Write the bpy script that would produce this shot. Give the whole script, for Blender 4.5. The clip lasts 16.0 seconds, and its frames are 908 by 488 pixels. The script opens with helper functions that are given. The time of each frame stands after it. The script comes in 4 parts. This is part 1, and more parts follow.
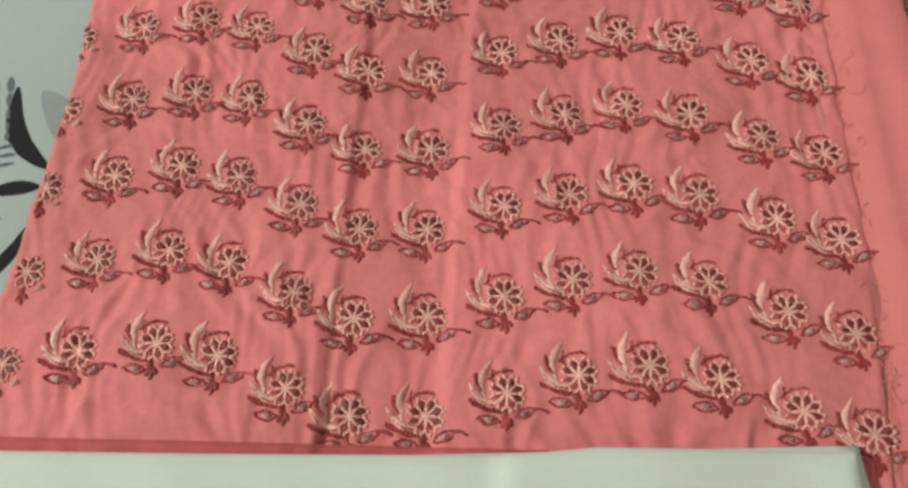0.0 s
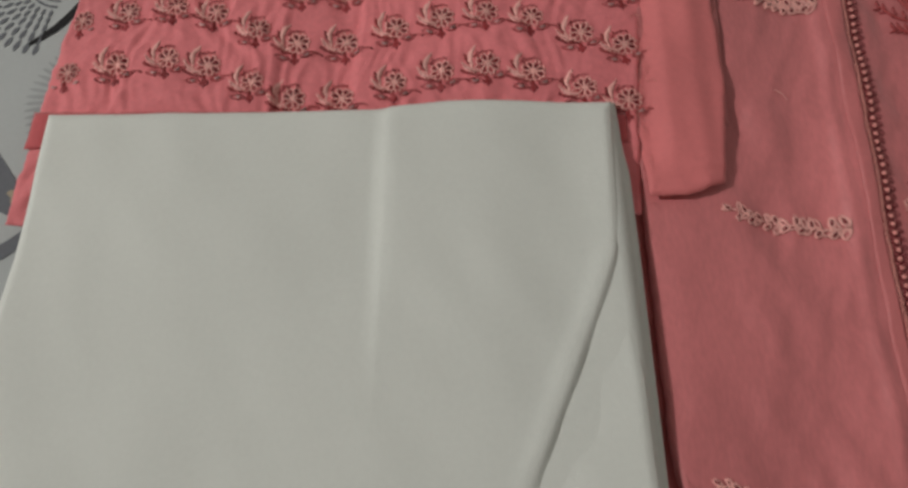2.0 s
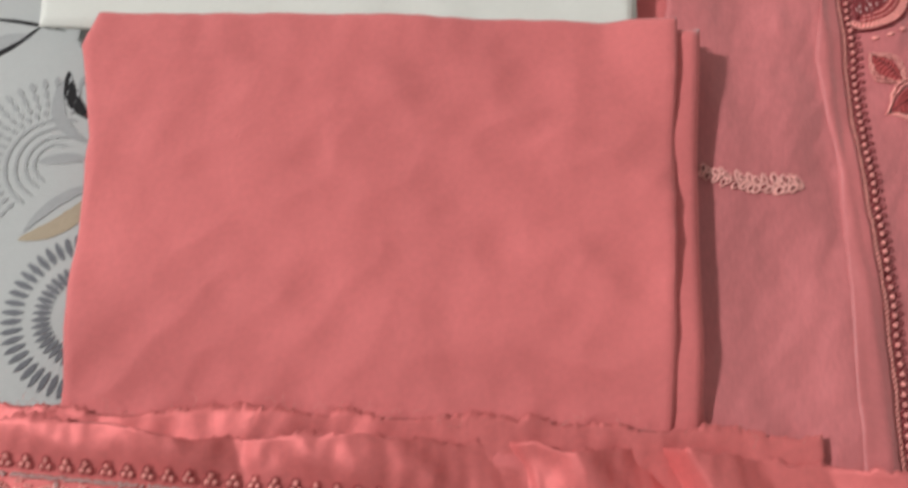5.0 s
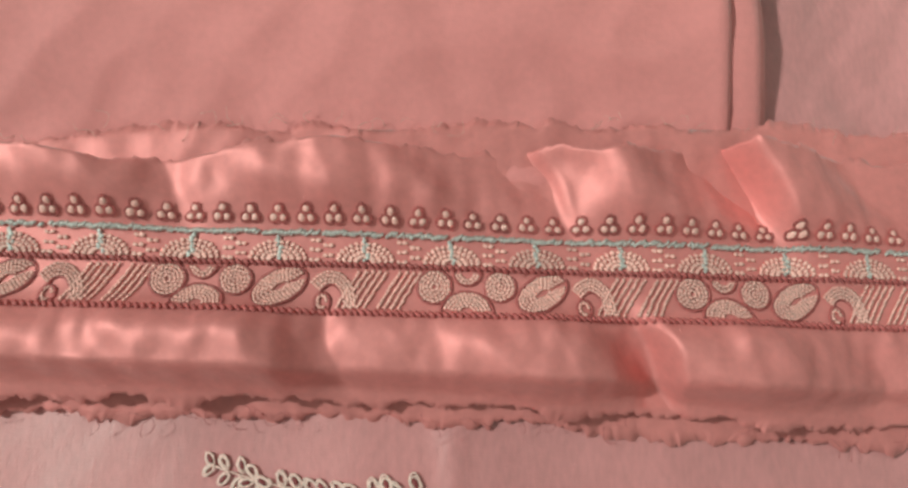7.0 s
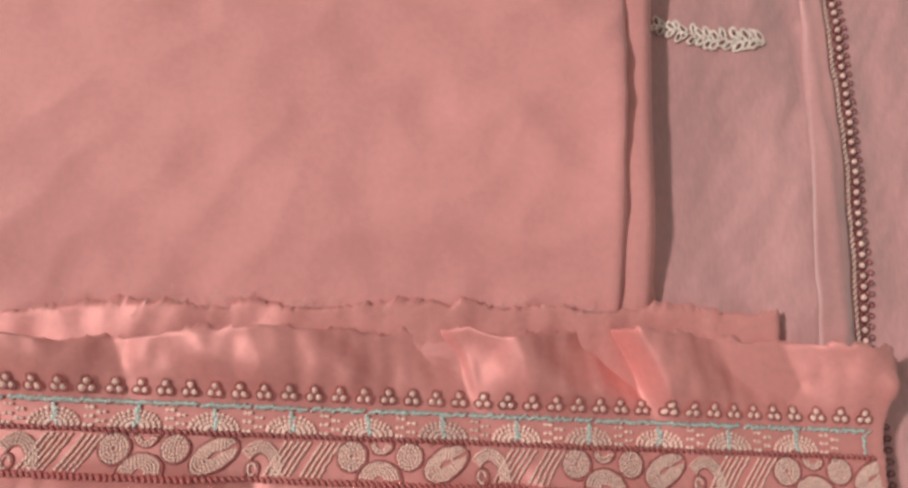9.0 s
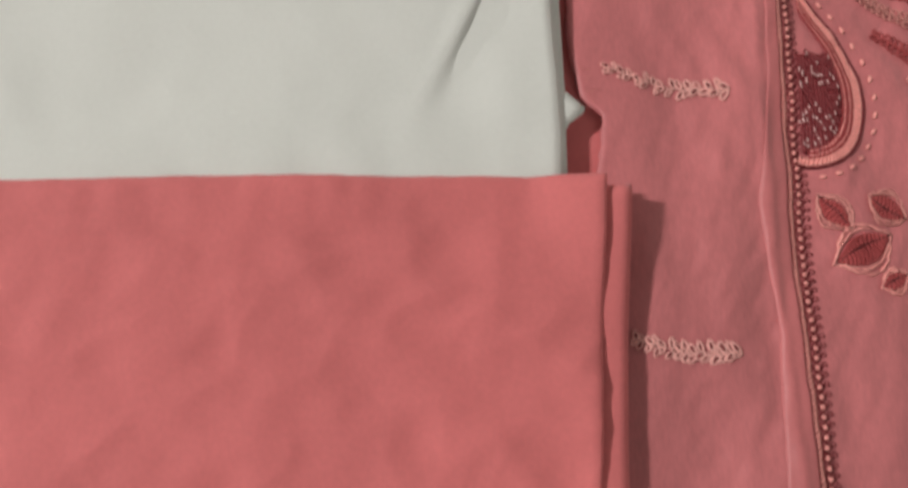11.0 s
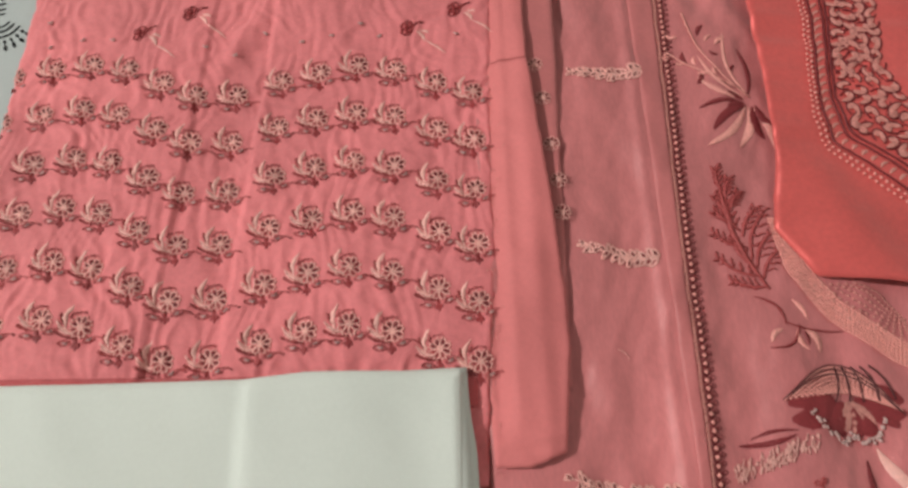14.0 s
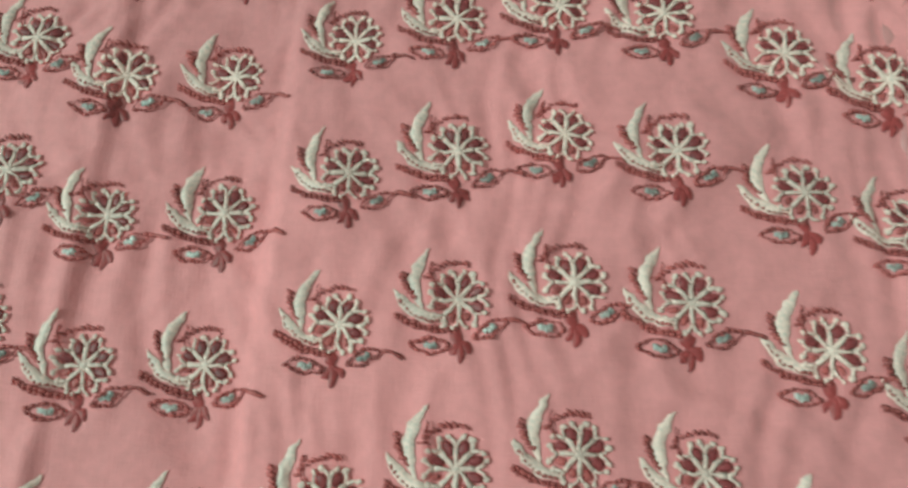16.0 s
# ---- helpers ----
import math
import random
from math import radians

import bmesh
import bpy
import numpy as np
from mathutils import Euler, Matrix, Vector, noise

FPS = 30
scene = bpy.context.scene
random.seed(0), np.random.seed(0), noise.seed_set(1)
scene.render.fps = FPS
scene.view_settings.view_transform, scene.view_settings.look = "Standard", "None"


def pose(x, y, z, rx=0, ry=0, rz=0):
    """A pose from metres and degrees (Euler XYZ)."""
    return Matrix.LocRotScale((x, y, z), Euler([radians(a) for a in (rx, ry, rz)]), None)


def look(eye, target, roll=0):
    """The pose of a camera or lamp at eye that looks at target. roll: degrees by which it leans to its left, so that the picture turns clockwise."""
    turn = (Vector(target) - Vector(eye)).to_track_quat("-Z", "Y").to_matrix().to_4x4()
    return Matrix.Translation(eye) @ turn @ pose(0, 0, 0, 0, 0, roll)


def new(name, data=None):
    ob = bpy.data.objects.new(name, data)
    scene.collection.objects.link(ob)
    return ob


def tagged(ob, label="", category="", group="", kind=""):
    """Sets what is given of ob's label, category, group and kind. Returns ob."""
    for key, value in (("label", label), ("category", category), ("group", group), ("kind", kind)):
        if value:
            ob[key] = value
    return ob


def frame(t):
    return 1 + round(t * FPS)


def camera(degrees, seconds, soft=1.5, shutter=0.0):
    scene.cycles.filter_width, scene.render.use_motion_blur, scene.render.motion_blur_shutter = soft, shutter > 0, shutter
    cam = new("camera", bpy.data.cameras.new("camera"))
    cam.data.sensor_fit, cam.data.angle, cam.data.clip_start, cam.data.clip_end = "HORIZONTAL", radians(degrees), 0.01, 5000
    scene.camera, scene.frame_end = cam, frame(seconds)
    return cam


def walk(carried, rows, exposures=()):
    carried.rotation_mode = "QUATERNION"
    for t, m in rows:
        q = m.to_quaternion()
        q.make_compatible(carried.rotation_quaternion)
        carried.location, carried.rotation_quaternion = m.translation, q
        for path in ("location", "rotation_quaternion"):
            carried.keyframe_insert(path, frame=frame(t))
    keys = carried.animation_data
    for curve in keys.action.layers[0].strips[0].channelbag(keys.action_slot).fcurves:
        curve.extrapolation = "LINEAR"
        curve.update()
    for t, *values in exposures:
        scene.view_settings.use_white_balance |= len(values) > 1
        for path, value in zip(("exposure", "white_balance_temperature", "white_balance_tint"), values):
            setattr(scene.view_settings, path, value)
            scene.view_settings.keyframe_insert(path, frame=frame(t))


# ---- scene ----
cam = camera(68.00, 16.0, soft=2.8, shutter=0.3)
PATH = [
    (0, (-0.1717, -0.0147, 0.3500), (-0.1879, 0.1150, -0.0281), -6.90),
    (0.5, (-0.1628, -0.0371, 0.3713), (-0.1792, 0.0966, -0.0054), -6.94),
    (1, (-0.1333, -0.1001, 0.3975), (-0.1514, 0.0341, 0.0211), -7.30),
    (1.5, (-0.1061, -0.1653, 0.4087), (-0.1222, -0.0335, 0.0314), -7.38),
    (2, (-0.0870, -0.2630, 0.4483), (-0.1087, -0.1291, 0.0720), -8.99),
    (2.5, (-0.0697, -0.3163, 0.4716), (-0.0891, -0.1838, 0.0946), -8.74),
    (3, (-0.0504, -0.3864, 0.4585), (-0.0476, -0.2495, 0.0827), 0.20),
    (3.5, (-0.0329, -0.4306, 0.4579), (-0.0314, -0.2881, 0.0842), 0.60),
    (4, (-0.0256, -0.5280, 0.4658), (-0.0456, -0.3703, 0.0988), -6.06),
    (4.5, (-0.0679, -0.6123, 0.4372), (-0.0831, -0.4560, 0.0693), -2.57),
    (5, (-0.1068, -0.6521, 0.4358), (-0.1078, -0.5311, 0.0546), 2.03),
    (5.2, (-0.1224, -0.6763, 0.4278), (-0.1277, -0.5636, 0.0441), -0.05),
    (7.3, (-0.1190, -0.7468, 0.3053), (-0.0900, -0.6706, -0.0863), 19.64),
    (7.5, (-0.1129, -0.7375, 0.3040), (-0.0806, -0.6670, -0.0884), 23.82),
    (8, (-0.1066, -0.7319, 0.3025), (-0.0754, -0.6648, -0.0906), 24.38),
    (8.5, (-0.0996, -0.7102, 0.3394), (-0.0700, -0.6334, -0.0520), 19.88),
    (8.7, (-0.0989, -0.6880, 0.3556), (-0.0609, -0.6145, -0.0357), 27.29),
    (10.8, (-0.0546, -0.5449, 0.4354), (-0.0489, -0.4464, 0.0478), 4.68),
    (11, (-0.0612, -0.5018, 0.4476), (-0.0577, -0.4066, 0.0591), 2.99),
    (11.5, (-0.0564, -0.4233, 0.4646), (-0.0675, -0.3048, 0.0827), -4.92),
    (12, (-0.0539, -0.3712, 0.4623), (-0.0757, -0.2560, 0.0799), -9.36),
    (12.5, (-0.0479, -0.2809, 0.4904), (-0.0660, -0.1721, 0.1059), -9.81),
    (13, (-0.0303, -0.2094, 0.5210), (-0.0464, -0.0808, 0.1425), -7.89),
    (13.5, (-0.0039, -0.1547, 0.5413), (-0.0168, -0.0164, 0.1662), -6.99),
    (14, (0.0104, -0.1000, 0.5295), (0.0002, 0.0459, 0.1572), -5.50),
    (14.5, (-0.0063, -0.0461, 0.4586), (-0.0150, 0.0899, 0.0825), -4.74),
    (15, (-0.0480, 0.0330, 0.3304), (-0.0547, 0.1608, -0.0486), -4.02),
    (15.5, (-0.0856, 0.0696, 0.2389), (-0.0975, 0.1917, -0.1418), -5.47),
    (16, (-0.1167, 0.0900, 0.2112), (-0.1324, 0.2011, -0.1727), -8.10),
]
EXPOSURES = [
    (0, -0.25, 6450, -12),
    (0.5, -0.24, 6450, -10),
    (1, -0.4, 6450, 0),
    (1.5, -0.7, 6450, 6),
    (2.5, -0.86, 6500, 8),
    (3.5, -0.7, 6500, 10),
    (4, -0.6, 6450, 10),
    (4.5, -0.35, 6450, 6),
    (5, -0.07, 6350, 10),
    (5.2, -0.02, 6200, 5),
    (7.3, 0.33, 4500, -57),
    (8.7, 0.37, 4330, -59),
    (10.8, -0.2, 6400, 8),
    (11, -0.3, 6500, 10),
    (11.5, -0.7, 6500, 10),
    (12, -0.88, 6500, 10),
    (12.5, -0.88, 6500, 10),
    (13.2, -0.54, 6550, 5),
    (14, -0.18, 6450, 2),
    (14.5, -0.12, 6350, -3),
    (15, 0.05, 4350, -63),
    (15.5, 0.12, 4150, -71),
    (16, 0.05, 4050, -70),
]
walk(cam, [(t, look(eye, target, roll)) for t, eye, target, roll in PATH], EXPOSURES)

# ---- light: one bright room lamp high on the side where the shadows come from, and a dim room ----
world = bpy.data.worlds.new("room_air")
scene.world = world
world.use_nodes = True
world.node_tree.nodes["Background"].inputs["Color"].default_value = (0.9, 0.95, 1.0, 1)
world.node_tree.nodes["Background"].inputs["Strength"].default_value = 0.2
lamp_data = bpy.data.lights.new("room_lamp", "AREA")
lamp_data.shape, lamp_data.size, lamp_data.size_y = "RECTANGLE", 0.12, 0.5
lamp_data.energy, lamp_data.color = 395, (1.0, 0.955, 0.92)
lamp = new("room_lamp", lamp_data)
lamp.matrix_world = look((-5.2, 0.4, 4.45), (-0.1, -0.2, 0))


# ---- materials ----
def nodes_of(name):
    m = bpy.data.materials.new(name)
    m.use_nodes = True
    nt = m.node_tree
    return m, nt, nt.nodes["Principled BSDF"]


def link(nt, a, i, b, j):
    nt.links.new(a.outputs[i], b.inputs[j])


def cloth_material(name, colour, rough=0.85, vary=0.12, weave=1400.0, bump=0.25, sheen=0.3, gloss=0.3, stretch=(1, 1, 1), stain=6.0, metal=0.0):
    """Woven cloth: broad fading, fine grain and a thread weave in relief."""
    m, nt, bsdf = nodes_of(name)
    co = nt.nodes.new("ShaderNodeTexCoord")
    mp = nt.nodes.new("ShaderNodeMapping")
    mp.inputs["Scale"].default_value = stretch
    link(nt, co, "Object", mp, "Vector")
    big = nt.nodes.new("ShaderNodeTexNoise")
    big.inputs["Scale"].default_value, big.inputs["Detail"].default_value = stain, 4
    fine = nt.nodes.new("ShaderNodeTexNoise")
    fine.inputs["Scale"].default_value, fine.inputs["Detail"].default_value = 260, 3
    link(nt, mp, "Vector", big, "Vector")
    link(nt, mp, "Vector", fine, "Vector")
    both = nt.nodes.new("ShaderNodeMath")
    both.operation = "MULTIPLY_ADD"
    both.inputs[1].default_value = 0.35
    link(nt, fine, "Fac", both, 0)
    link(nt, big, "Fac", both, 2)
    ramp = nt.nodes.new("ShaderNodeMapRange")
    ramp.inputs["From Min"].default_value, ramp.inputs["From Max"].default_value = 0.4, 0.95
    ramp.inputs["To Min"].default_value, ramp.inputs["To Max"].default_value = 1 - vary, 1 + vary
    link(nt, both, "Value", ramp, "Value")
    mul = nt.nodes.new("ShaderNodeVectorMath")
    mul.operation = "SCALE"
    mul.inputs[0].default_value = colour
    link(nt, ramp, "Result", mul, "Scale")
    link(nt, mul, "Vector", bsdf, "Base Color")
    weft, warp = nt.nodes.new("ShaderNodeTexNoise"), nt.nodes.new("ShaderNodeTexNoise")
    for tex, lie in ((weft, (1.0, 0.12, 1.0)), (warp, (0.12, 1.0, 1.0))):
        run = nt.nodes.new("ShaderNodeMapping")
        run.inputs["Scale"].default_value = lie
        link(nt, co, "Object", run, "Vector")
        tex.inputs["Scale"].default_value, tex.inputs["Detail"].default_value = weave, 1
        link(nt, run, "Vector", tex, "Vector")
    add = nt.nodes.new("ShaderNodeMath")
    link(nt, weft, "Fac", add, 0)
    link(nt, warp, "Fac", add, 1)
    soft = nt.nodes.new("ShaderNodeMath")
    soft.operation = "MULTIPLY_ADD"
    soft.inputs[1].default_value = 1.5
    link(nt, fine, "Fac", soft, 0)
    link(nt, add, "Value", soft, 2)
    bp = nt.nodes.new("ShaderNodeBump")
    bp.inputs["Strength"].default_value, bp.inputs["Distance"].default_value = bump, 0.0004
    link(nt, soft, "Value", bp, "Height")
    link(nt, bp, "Normal", bsdf, "Normal")
    bsdf.inputs["Roughness"].default_value = rough
    bsdf.inputs["Specular IOR Level"].default_value = gloss
    bsdf.inputs["Sheen Weight"].default_value = sheen
    bsdf.inputs["Sheen Roughness"].default_value = 0.4
    bsdf.inputs["Metallic"].default_value = metal
    return m


def thread_material(name, colour, rough=0.55, vary=0.25, metal=0.0, gloss=0.4, grain=900.0):
    """Embroidery thread: small changes of tone from stitch to stitch and a twist in relief."""
    m, nt, bsdf = nodes_of(name)
    co = nt.nodes.new("ShaderNodeTexCoord")
    no = nt.nodes.new("ShaderNodeTexNoise")
    no.inputs["Scale"].default_value, no.inputs["Detail"].default_value = grain, 2
    link(nt, co, "Object", no, "Vector")
    info = nt.nodes.new("ShaderNodeObjectInfo")
    add = nt.nodes.new("ShaderNodeMath")
    add.operation = "MULTIPLY_ADD"
    add.inputs[1].default_value = 0.3
    link(nt, info, "Random", add, 0)
    link(nt, no, "Fac", add, 2)
    ramp = nt.nodes.new("ShaderNodeMapRange")
    ramp.inputs["From Min"].default_value, ramp.inputs["From Max"].default_value = 0.35, 0.95
    ramp.inputs["To Min"].default_value, ramp.inputs["To Max"].default_value = 1 - vary, 1 + vary
    link(nt, add, "Value", ramp, "Value")
    mul = nt.nodes.new("ShaderNodeVectorMath")
    mul.operation = "SCALE"
    mul.inputs[0].default_value = colour
    link(nt, ramp, "Result", mul, "Scale")
    link(nt, mul, "Vector", bsdf, "Base Color")
    bp = nt.nodes.new("ShaderNodeBump")
    bp.inputs["Strength"].default_value, bp.inputs["Distance"].default_value = 0.5, 0.00012
    link(nt, no, "Fac", bp, "Height")
    link(nt, bp, "Normal", bsdf, "Normal")
    bsdf.inputs["Roughness"].default_value, bsdf.inputs["Metallic"].default_value = rough, metal
    bsdf.inputs["Specular IOR Level"].default_value = gloss
    return m


PANEL_PINK = cloth_material("panel_pink_cotton", (0.75, 0.21, 0.228), 0.75, 0.2)
FOLD_PINK = cloth_material("plain_pink_cotton", (0.68, 0.182, 0.184), 0.8, 0.14)
STRIP_PINK = cloth_material("strip_pink_lawn", (0.68, 0.19, 0.195), 0.7, 0.12)
SHEER_PINK = cloth_material("dusky_pink_organza", (0.57, 0.172, 0.180), 0.5, 0.26, weave=1800, gloss=0.5, stretch=(1.6, 0.6, 1))
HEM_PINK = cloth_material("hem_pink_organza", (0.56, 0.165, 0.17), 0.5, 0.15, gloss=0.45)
SATIN_PINK = cloth_material("satin_pink", (0.66, 0.172, 0.170), 0.58, 0.2, weave=2200, bump=0.1, gloss=0.4, sheen=0.1, metal=0.35)
CORAL_SATIN = cloth_material("coral_satin", (0.74, 0.125, 0.12), 0.45, 0.2, weave=2200, bump=0.1, gloss=0.45, metal=0.3)
WHITE_CLOTH = cloth_material("white_cambric", (0.725, 0.752, 0.712), 0.9, 0.05, gloss=0.2, sheen=0.1)
SHEET_CLOTH = cloth_material("grey_white_bed_sheet", (0.48, 0.51, 0.51), 0.9, 0.06, weave=1100)
DEEP_PINK = cloth_material("deep_pink_edge", (0.55, 0.11, 0.12), 0.8, 0.2)
PRINT_BLACK = cloth_material("black_print", (0.012, 0.012, 0.014), 0.85, 0.3)
PRINT_GREY = cloth_material("grey_print", (0.16, 0.17, 0.19), 0.9, 0.2)
PRINT_PALE = cloth_material("pale_grey_print", (0.36, 0.38, 0.39), 0.9, 0.15)
PRINT_TAN = cloth_material("tan_print", (0.40, 0.34, 0.25), 0.9, 0.15)
CREAM = thread_material("cream_thread", (0.87, 0.445, 0.405))
LIGHT_ROSE = thread_material("light_rose_thread", (0.85, 0.355, 0.32), 0.6, 0.35)
ROSE = thread_material("rose_thread", (0.66, 0.27, 0.24), vary=0.35)
CRIMSON = thread_material("crimson_thread", (0.30, 0.03, 0.035), vary=0.35)
RED = thread_material("maroon_thread", (0.21, 0.024, 0.03), vary=0.35)
BRICK = thread_material("brick_red_thread", (0.40, 0.068, 0.07), vary=0.4)
SILVER = thread_material("silver_thread", (0.62, 0.405, 0.39), 0.4, 0.45, 0.2)
PEARL = thread_material("rose_bead", (0.80, 0.33, 0.30), 0.42, 0.2, 0.0, 0.4)
GREY_THREAD = thread_material("dark_brown_thread", (0.11, 0.025, 0.028))
WALL_PAINT = cloth_material("wall_paint", (0.52, 0.51, 0.49), 0.95, 0.04, weave=60, stain=1.5)
FLOOR_TILE = cloth_material("floor_stone", (0.3, 0.28, 0.26), 0.6, 0.1, weave=40, stain=2)


# ---- building helpers ----
def n2(x, y, s=0.0):
    return noise.noise(Vector((x, y, s)))


def smooth(a, b, v):
    k = min(1.0, max(0.0, (v - a) / (b - a)))
    return k * k * (3 - 2 * k)


def mesh_object(name, verts, faces, material, parent=None, label="", smoothed=True):
    me = bpy.data.meshes.new(name)
    me.from_pydata(verts, [], faces)
    me.materials.append(material)
    if smoothed:
        me.polygons.foreach_set("use_smooth", [True] * len(me.polygons))
    me.update()
    return placed(name, me, parent, label)


def placed(name, me, parent=None, label="", m=None):
    ob = new(name, me)
    ob.parent = parent
    if m is not None:
        ob.matrix_basis = m
    if label:
        ob["label"] = label
    return ob


def along(points):
    """A function from 0..1 to places along a line through the points, by length."""
    ps = [Vector(p) for p in points]
    lengths = [0.0]
    for a, b in zip(ps, ps[1:]):
        lengths.append(lengths[-1] + (b - a).length)

    def at(s):
        want = s * lengths[-1]
        for k in range(len(ps) - 1):
            if want <= lengths[k + 1] or k == len(ps) - 2:
                f = (want - lengths[k]) / max(1e-9, lengths[k + 1] - lengths[k])
                return ps[k].lerp(ps[k + 1], f)
    return at


def cloth(name, bottom, right, top, left, nx, ny, height, material, parent=None, label="", thick=0.002, fray=0.0, round_edge=0.004, seed=1.0):
    """A sheet of cloth between four edge lines, lying at height(x, y), with a thickness, worn edges and rounded rims."""
    fb, fr, ft, fl = along(bottom), along(right), along(top), along(left)
    c00, c10, c01, c11 = fb(0), fb(1), ft(0), ft(1)
    verts, faces = [], []
    for j in range(ny + 1):
        v = j / ny
        for i in range(nx + 1):
            u = i / nx
            p = fb(u) * (1 - v) + ft(u) * v + fl(v) * (1 - u) + fr(v) * u
            p -= c00 * (1 - u) * (1 - v) + c10 * u * (1 - v) + c01 * (1 - u) * v + c11 * u * v
            x, y = p.x, p.y
            if fray and (i in (0, nx) or j in (0, ny)):
                x += 1.2 * fray * n2(x * 45, y * 45, seed + 1)
                y += 1.2 * fray * n2(x * 45, y * 45, seed + 2)
                x += fray * n2(x * 160, y * 160, seed) + 0.5 * fray * n2(x * 600, y * 600, seed + 3)
                if fray > 0.002 and 0 < i < nx:      # torn steps along the long edges
                    y += fray * (math.floor(4 * n2(x * 30, 0.5, seed + 4)) / 2.5 + 0.5 * n2(x * 300, 0.5, seed + 5))
                y += fray * n2(x * 160, y * 160, seed + 7) + 0.5 * fray * n2(x * 600, y * 600, seed + 9)
            size_u, size_v = (c10 - c00).length, (c01 - c00).length
            edge = min(u * size_u, (1 - u) * size_u, v * size_v, (1 - v) * size_v)
            z = height(x, y) - 0.7 * thick * (1 - smooth(0, round_edge, edge)) ** 2
            verts.append((x, y, z))
    count = len(verts)
    for j in range(ny + 1):
        for i in range(nx + 1):
            x, y, z = verts[j * (nx + 1) + i]
            verts.append((x, y, z - (0.3 if i in (0, nx) or j in (0, ny) else 1.0) * thick))
    w = nx + 1
    for j in range(ny):
        for i in range(nx):
            a = j * w + i
            faces.append((a, a + 1, a + w + 1, a + w))
            faces.append((count + a, count + a + w, count + a + w + 1, count + a + 1))
    rim = [i for i in range(w)] + [j * w + nx for j in range(1, ny + 1)] + [ny * w + i for i in range(nx - 1, -1, -1)] + [j * w for j in range(ny - 1, 0, -1)]
    for a, b in zip(rim, rim[1:] + rim[:1]):
        faces.append((a, count + a, count + b, b))
    return mesh_object(name, verts, faces, material, parent, label)


class Stitches:
    """Gathers threads, beads and satin-stitch shapes into one mesh."""

    def __init__(self):
        self.verts, self.faces = [], []

    def thread(self, points, r=0.0006, sides=5, flat=0.8, taper=False, closed=False):
        ps = [Vector(p if len(p) == 3 else (p[0], p[1], 0.0)) for p in points]
        n, start = len(ps), len(self.verts)
        for k, p in enumerate(ps):
            a = ps[(k - 1) % n] if closed or k else p
            b = ps[(k + 1) % n] if closed or k < n - 1 else p
            d = (b - a)
            d = d.normalized() if d.length > 1e-9 else Vector((1, 0, 0))
            side = Vector((-d.y, d.x, 0))
            rr = r * (0.35 + 0.65 * math.sin(math.pi * (k + 0.5) / n)) if taper else r
            for s in range(sides):
                t = 2 * math.pi * s / sides
                self.verts.append(p + side * rr * math.cos(t) + Vector((0, 0, rr * flat * math.sin(t))))
        for k in range(n if closed else n - 1):
            for s in range(sides):
                a, b = start + k * sides + s, start + k * sides + (s + 1) % sides
                c, d = start + ((k + 1) % n) * sides + (s + 1) % sides, start + ((k + 1) % n) * sides + s
                self.faces.append((a, b, c, d))
        if not closed:
            self.faces.append(tuple(start + s for s in range(sides))[::-1])
            self.faces.append(tuple(start + (n - 1) * sides + s for s in range(sides)))
        return self

    def bead(self, x, y, z=0.0, r=0.001, flat=0.8, seg=7, rings=4, long=1.0, turn=0.0):
        start, c, s = len(self.verts), math.cos(turn), math.sin(turn)
        for i in range(1, rings):
            a = math.pi * i / rings
            for k in range(seg):
                b = 2 * math.pi * k / seg
                px, py = r * long * math.sin(a) * math.cos(b), r * math.sin(a) * math.sin(b)
                self.verts.append(Vector((x + c * px - s * py, y + s * px + c * py, z + r * flat * math.cos(a))))
        top, low = len(self.verts), len(self.verts) + 1
        self.verts += [Vector((x, y, z + r * flat)), Vector((x, y, z - r * flat))]
        for k in range(seg):
            k2 = (k + 1) % seg
            self.faces.append((top, start + k, start + k2))
            self.faces.append((low, start + (rings - 2) * seg + k2, start + (rings - 2) * seg + k))
            for i in range(rings - 2):
                self.faces.append((start + i * seg + k, start + (i + 1) * seg + k, start + (i + 1) * seg + k2, start + i * seg + k2))
        return self

    def blade(self, points, width, high=0.0008, base=0.0, cross=4):
        """A tapered, padded satin-stitch shape along a line, with small ridges across."""
        ps = [Vector((p[0], p[1], 0)) for p in points]
        n, start = len(ps), len(self.verts)
        for k, p in enumerate(ps):
            d = (ps[min(k + 1, n - 1)] - ps[max(k - 1, 0)]).normalized()
            side = Vector((-d.y, d.x, 0))
            f = math.sin(math.pi * (k + 0.25) / (n - 0.5)) ** 0.7
            ridge = 1.0 if k % 2 else 0.82
            for s in range(cross + 1):
                q = 2 * s / cross - 1
                self.verts.append(p + side * (0.5 * width * f * q) + Vector((0, 0, base + high * f * ridge * (1 - q * q))))
        w = cross + 1
        for k in range(n - 1):
            for s in range(cross):
                a = start + k * w + s
                self.faces.append((a, a + w, a + w + 1, a + 1))
        return self

    def mesh(self, name, material):
        me = bpy.data.meshes.new(name)
        me.from_pydata([tuple(v) for v in self.verts], [], self.faces)
        me.materials.append(material)
        me.polygons.foreach_set("use_smooth", [True] * len(me.polygons))
        me.update()
        return me


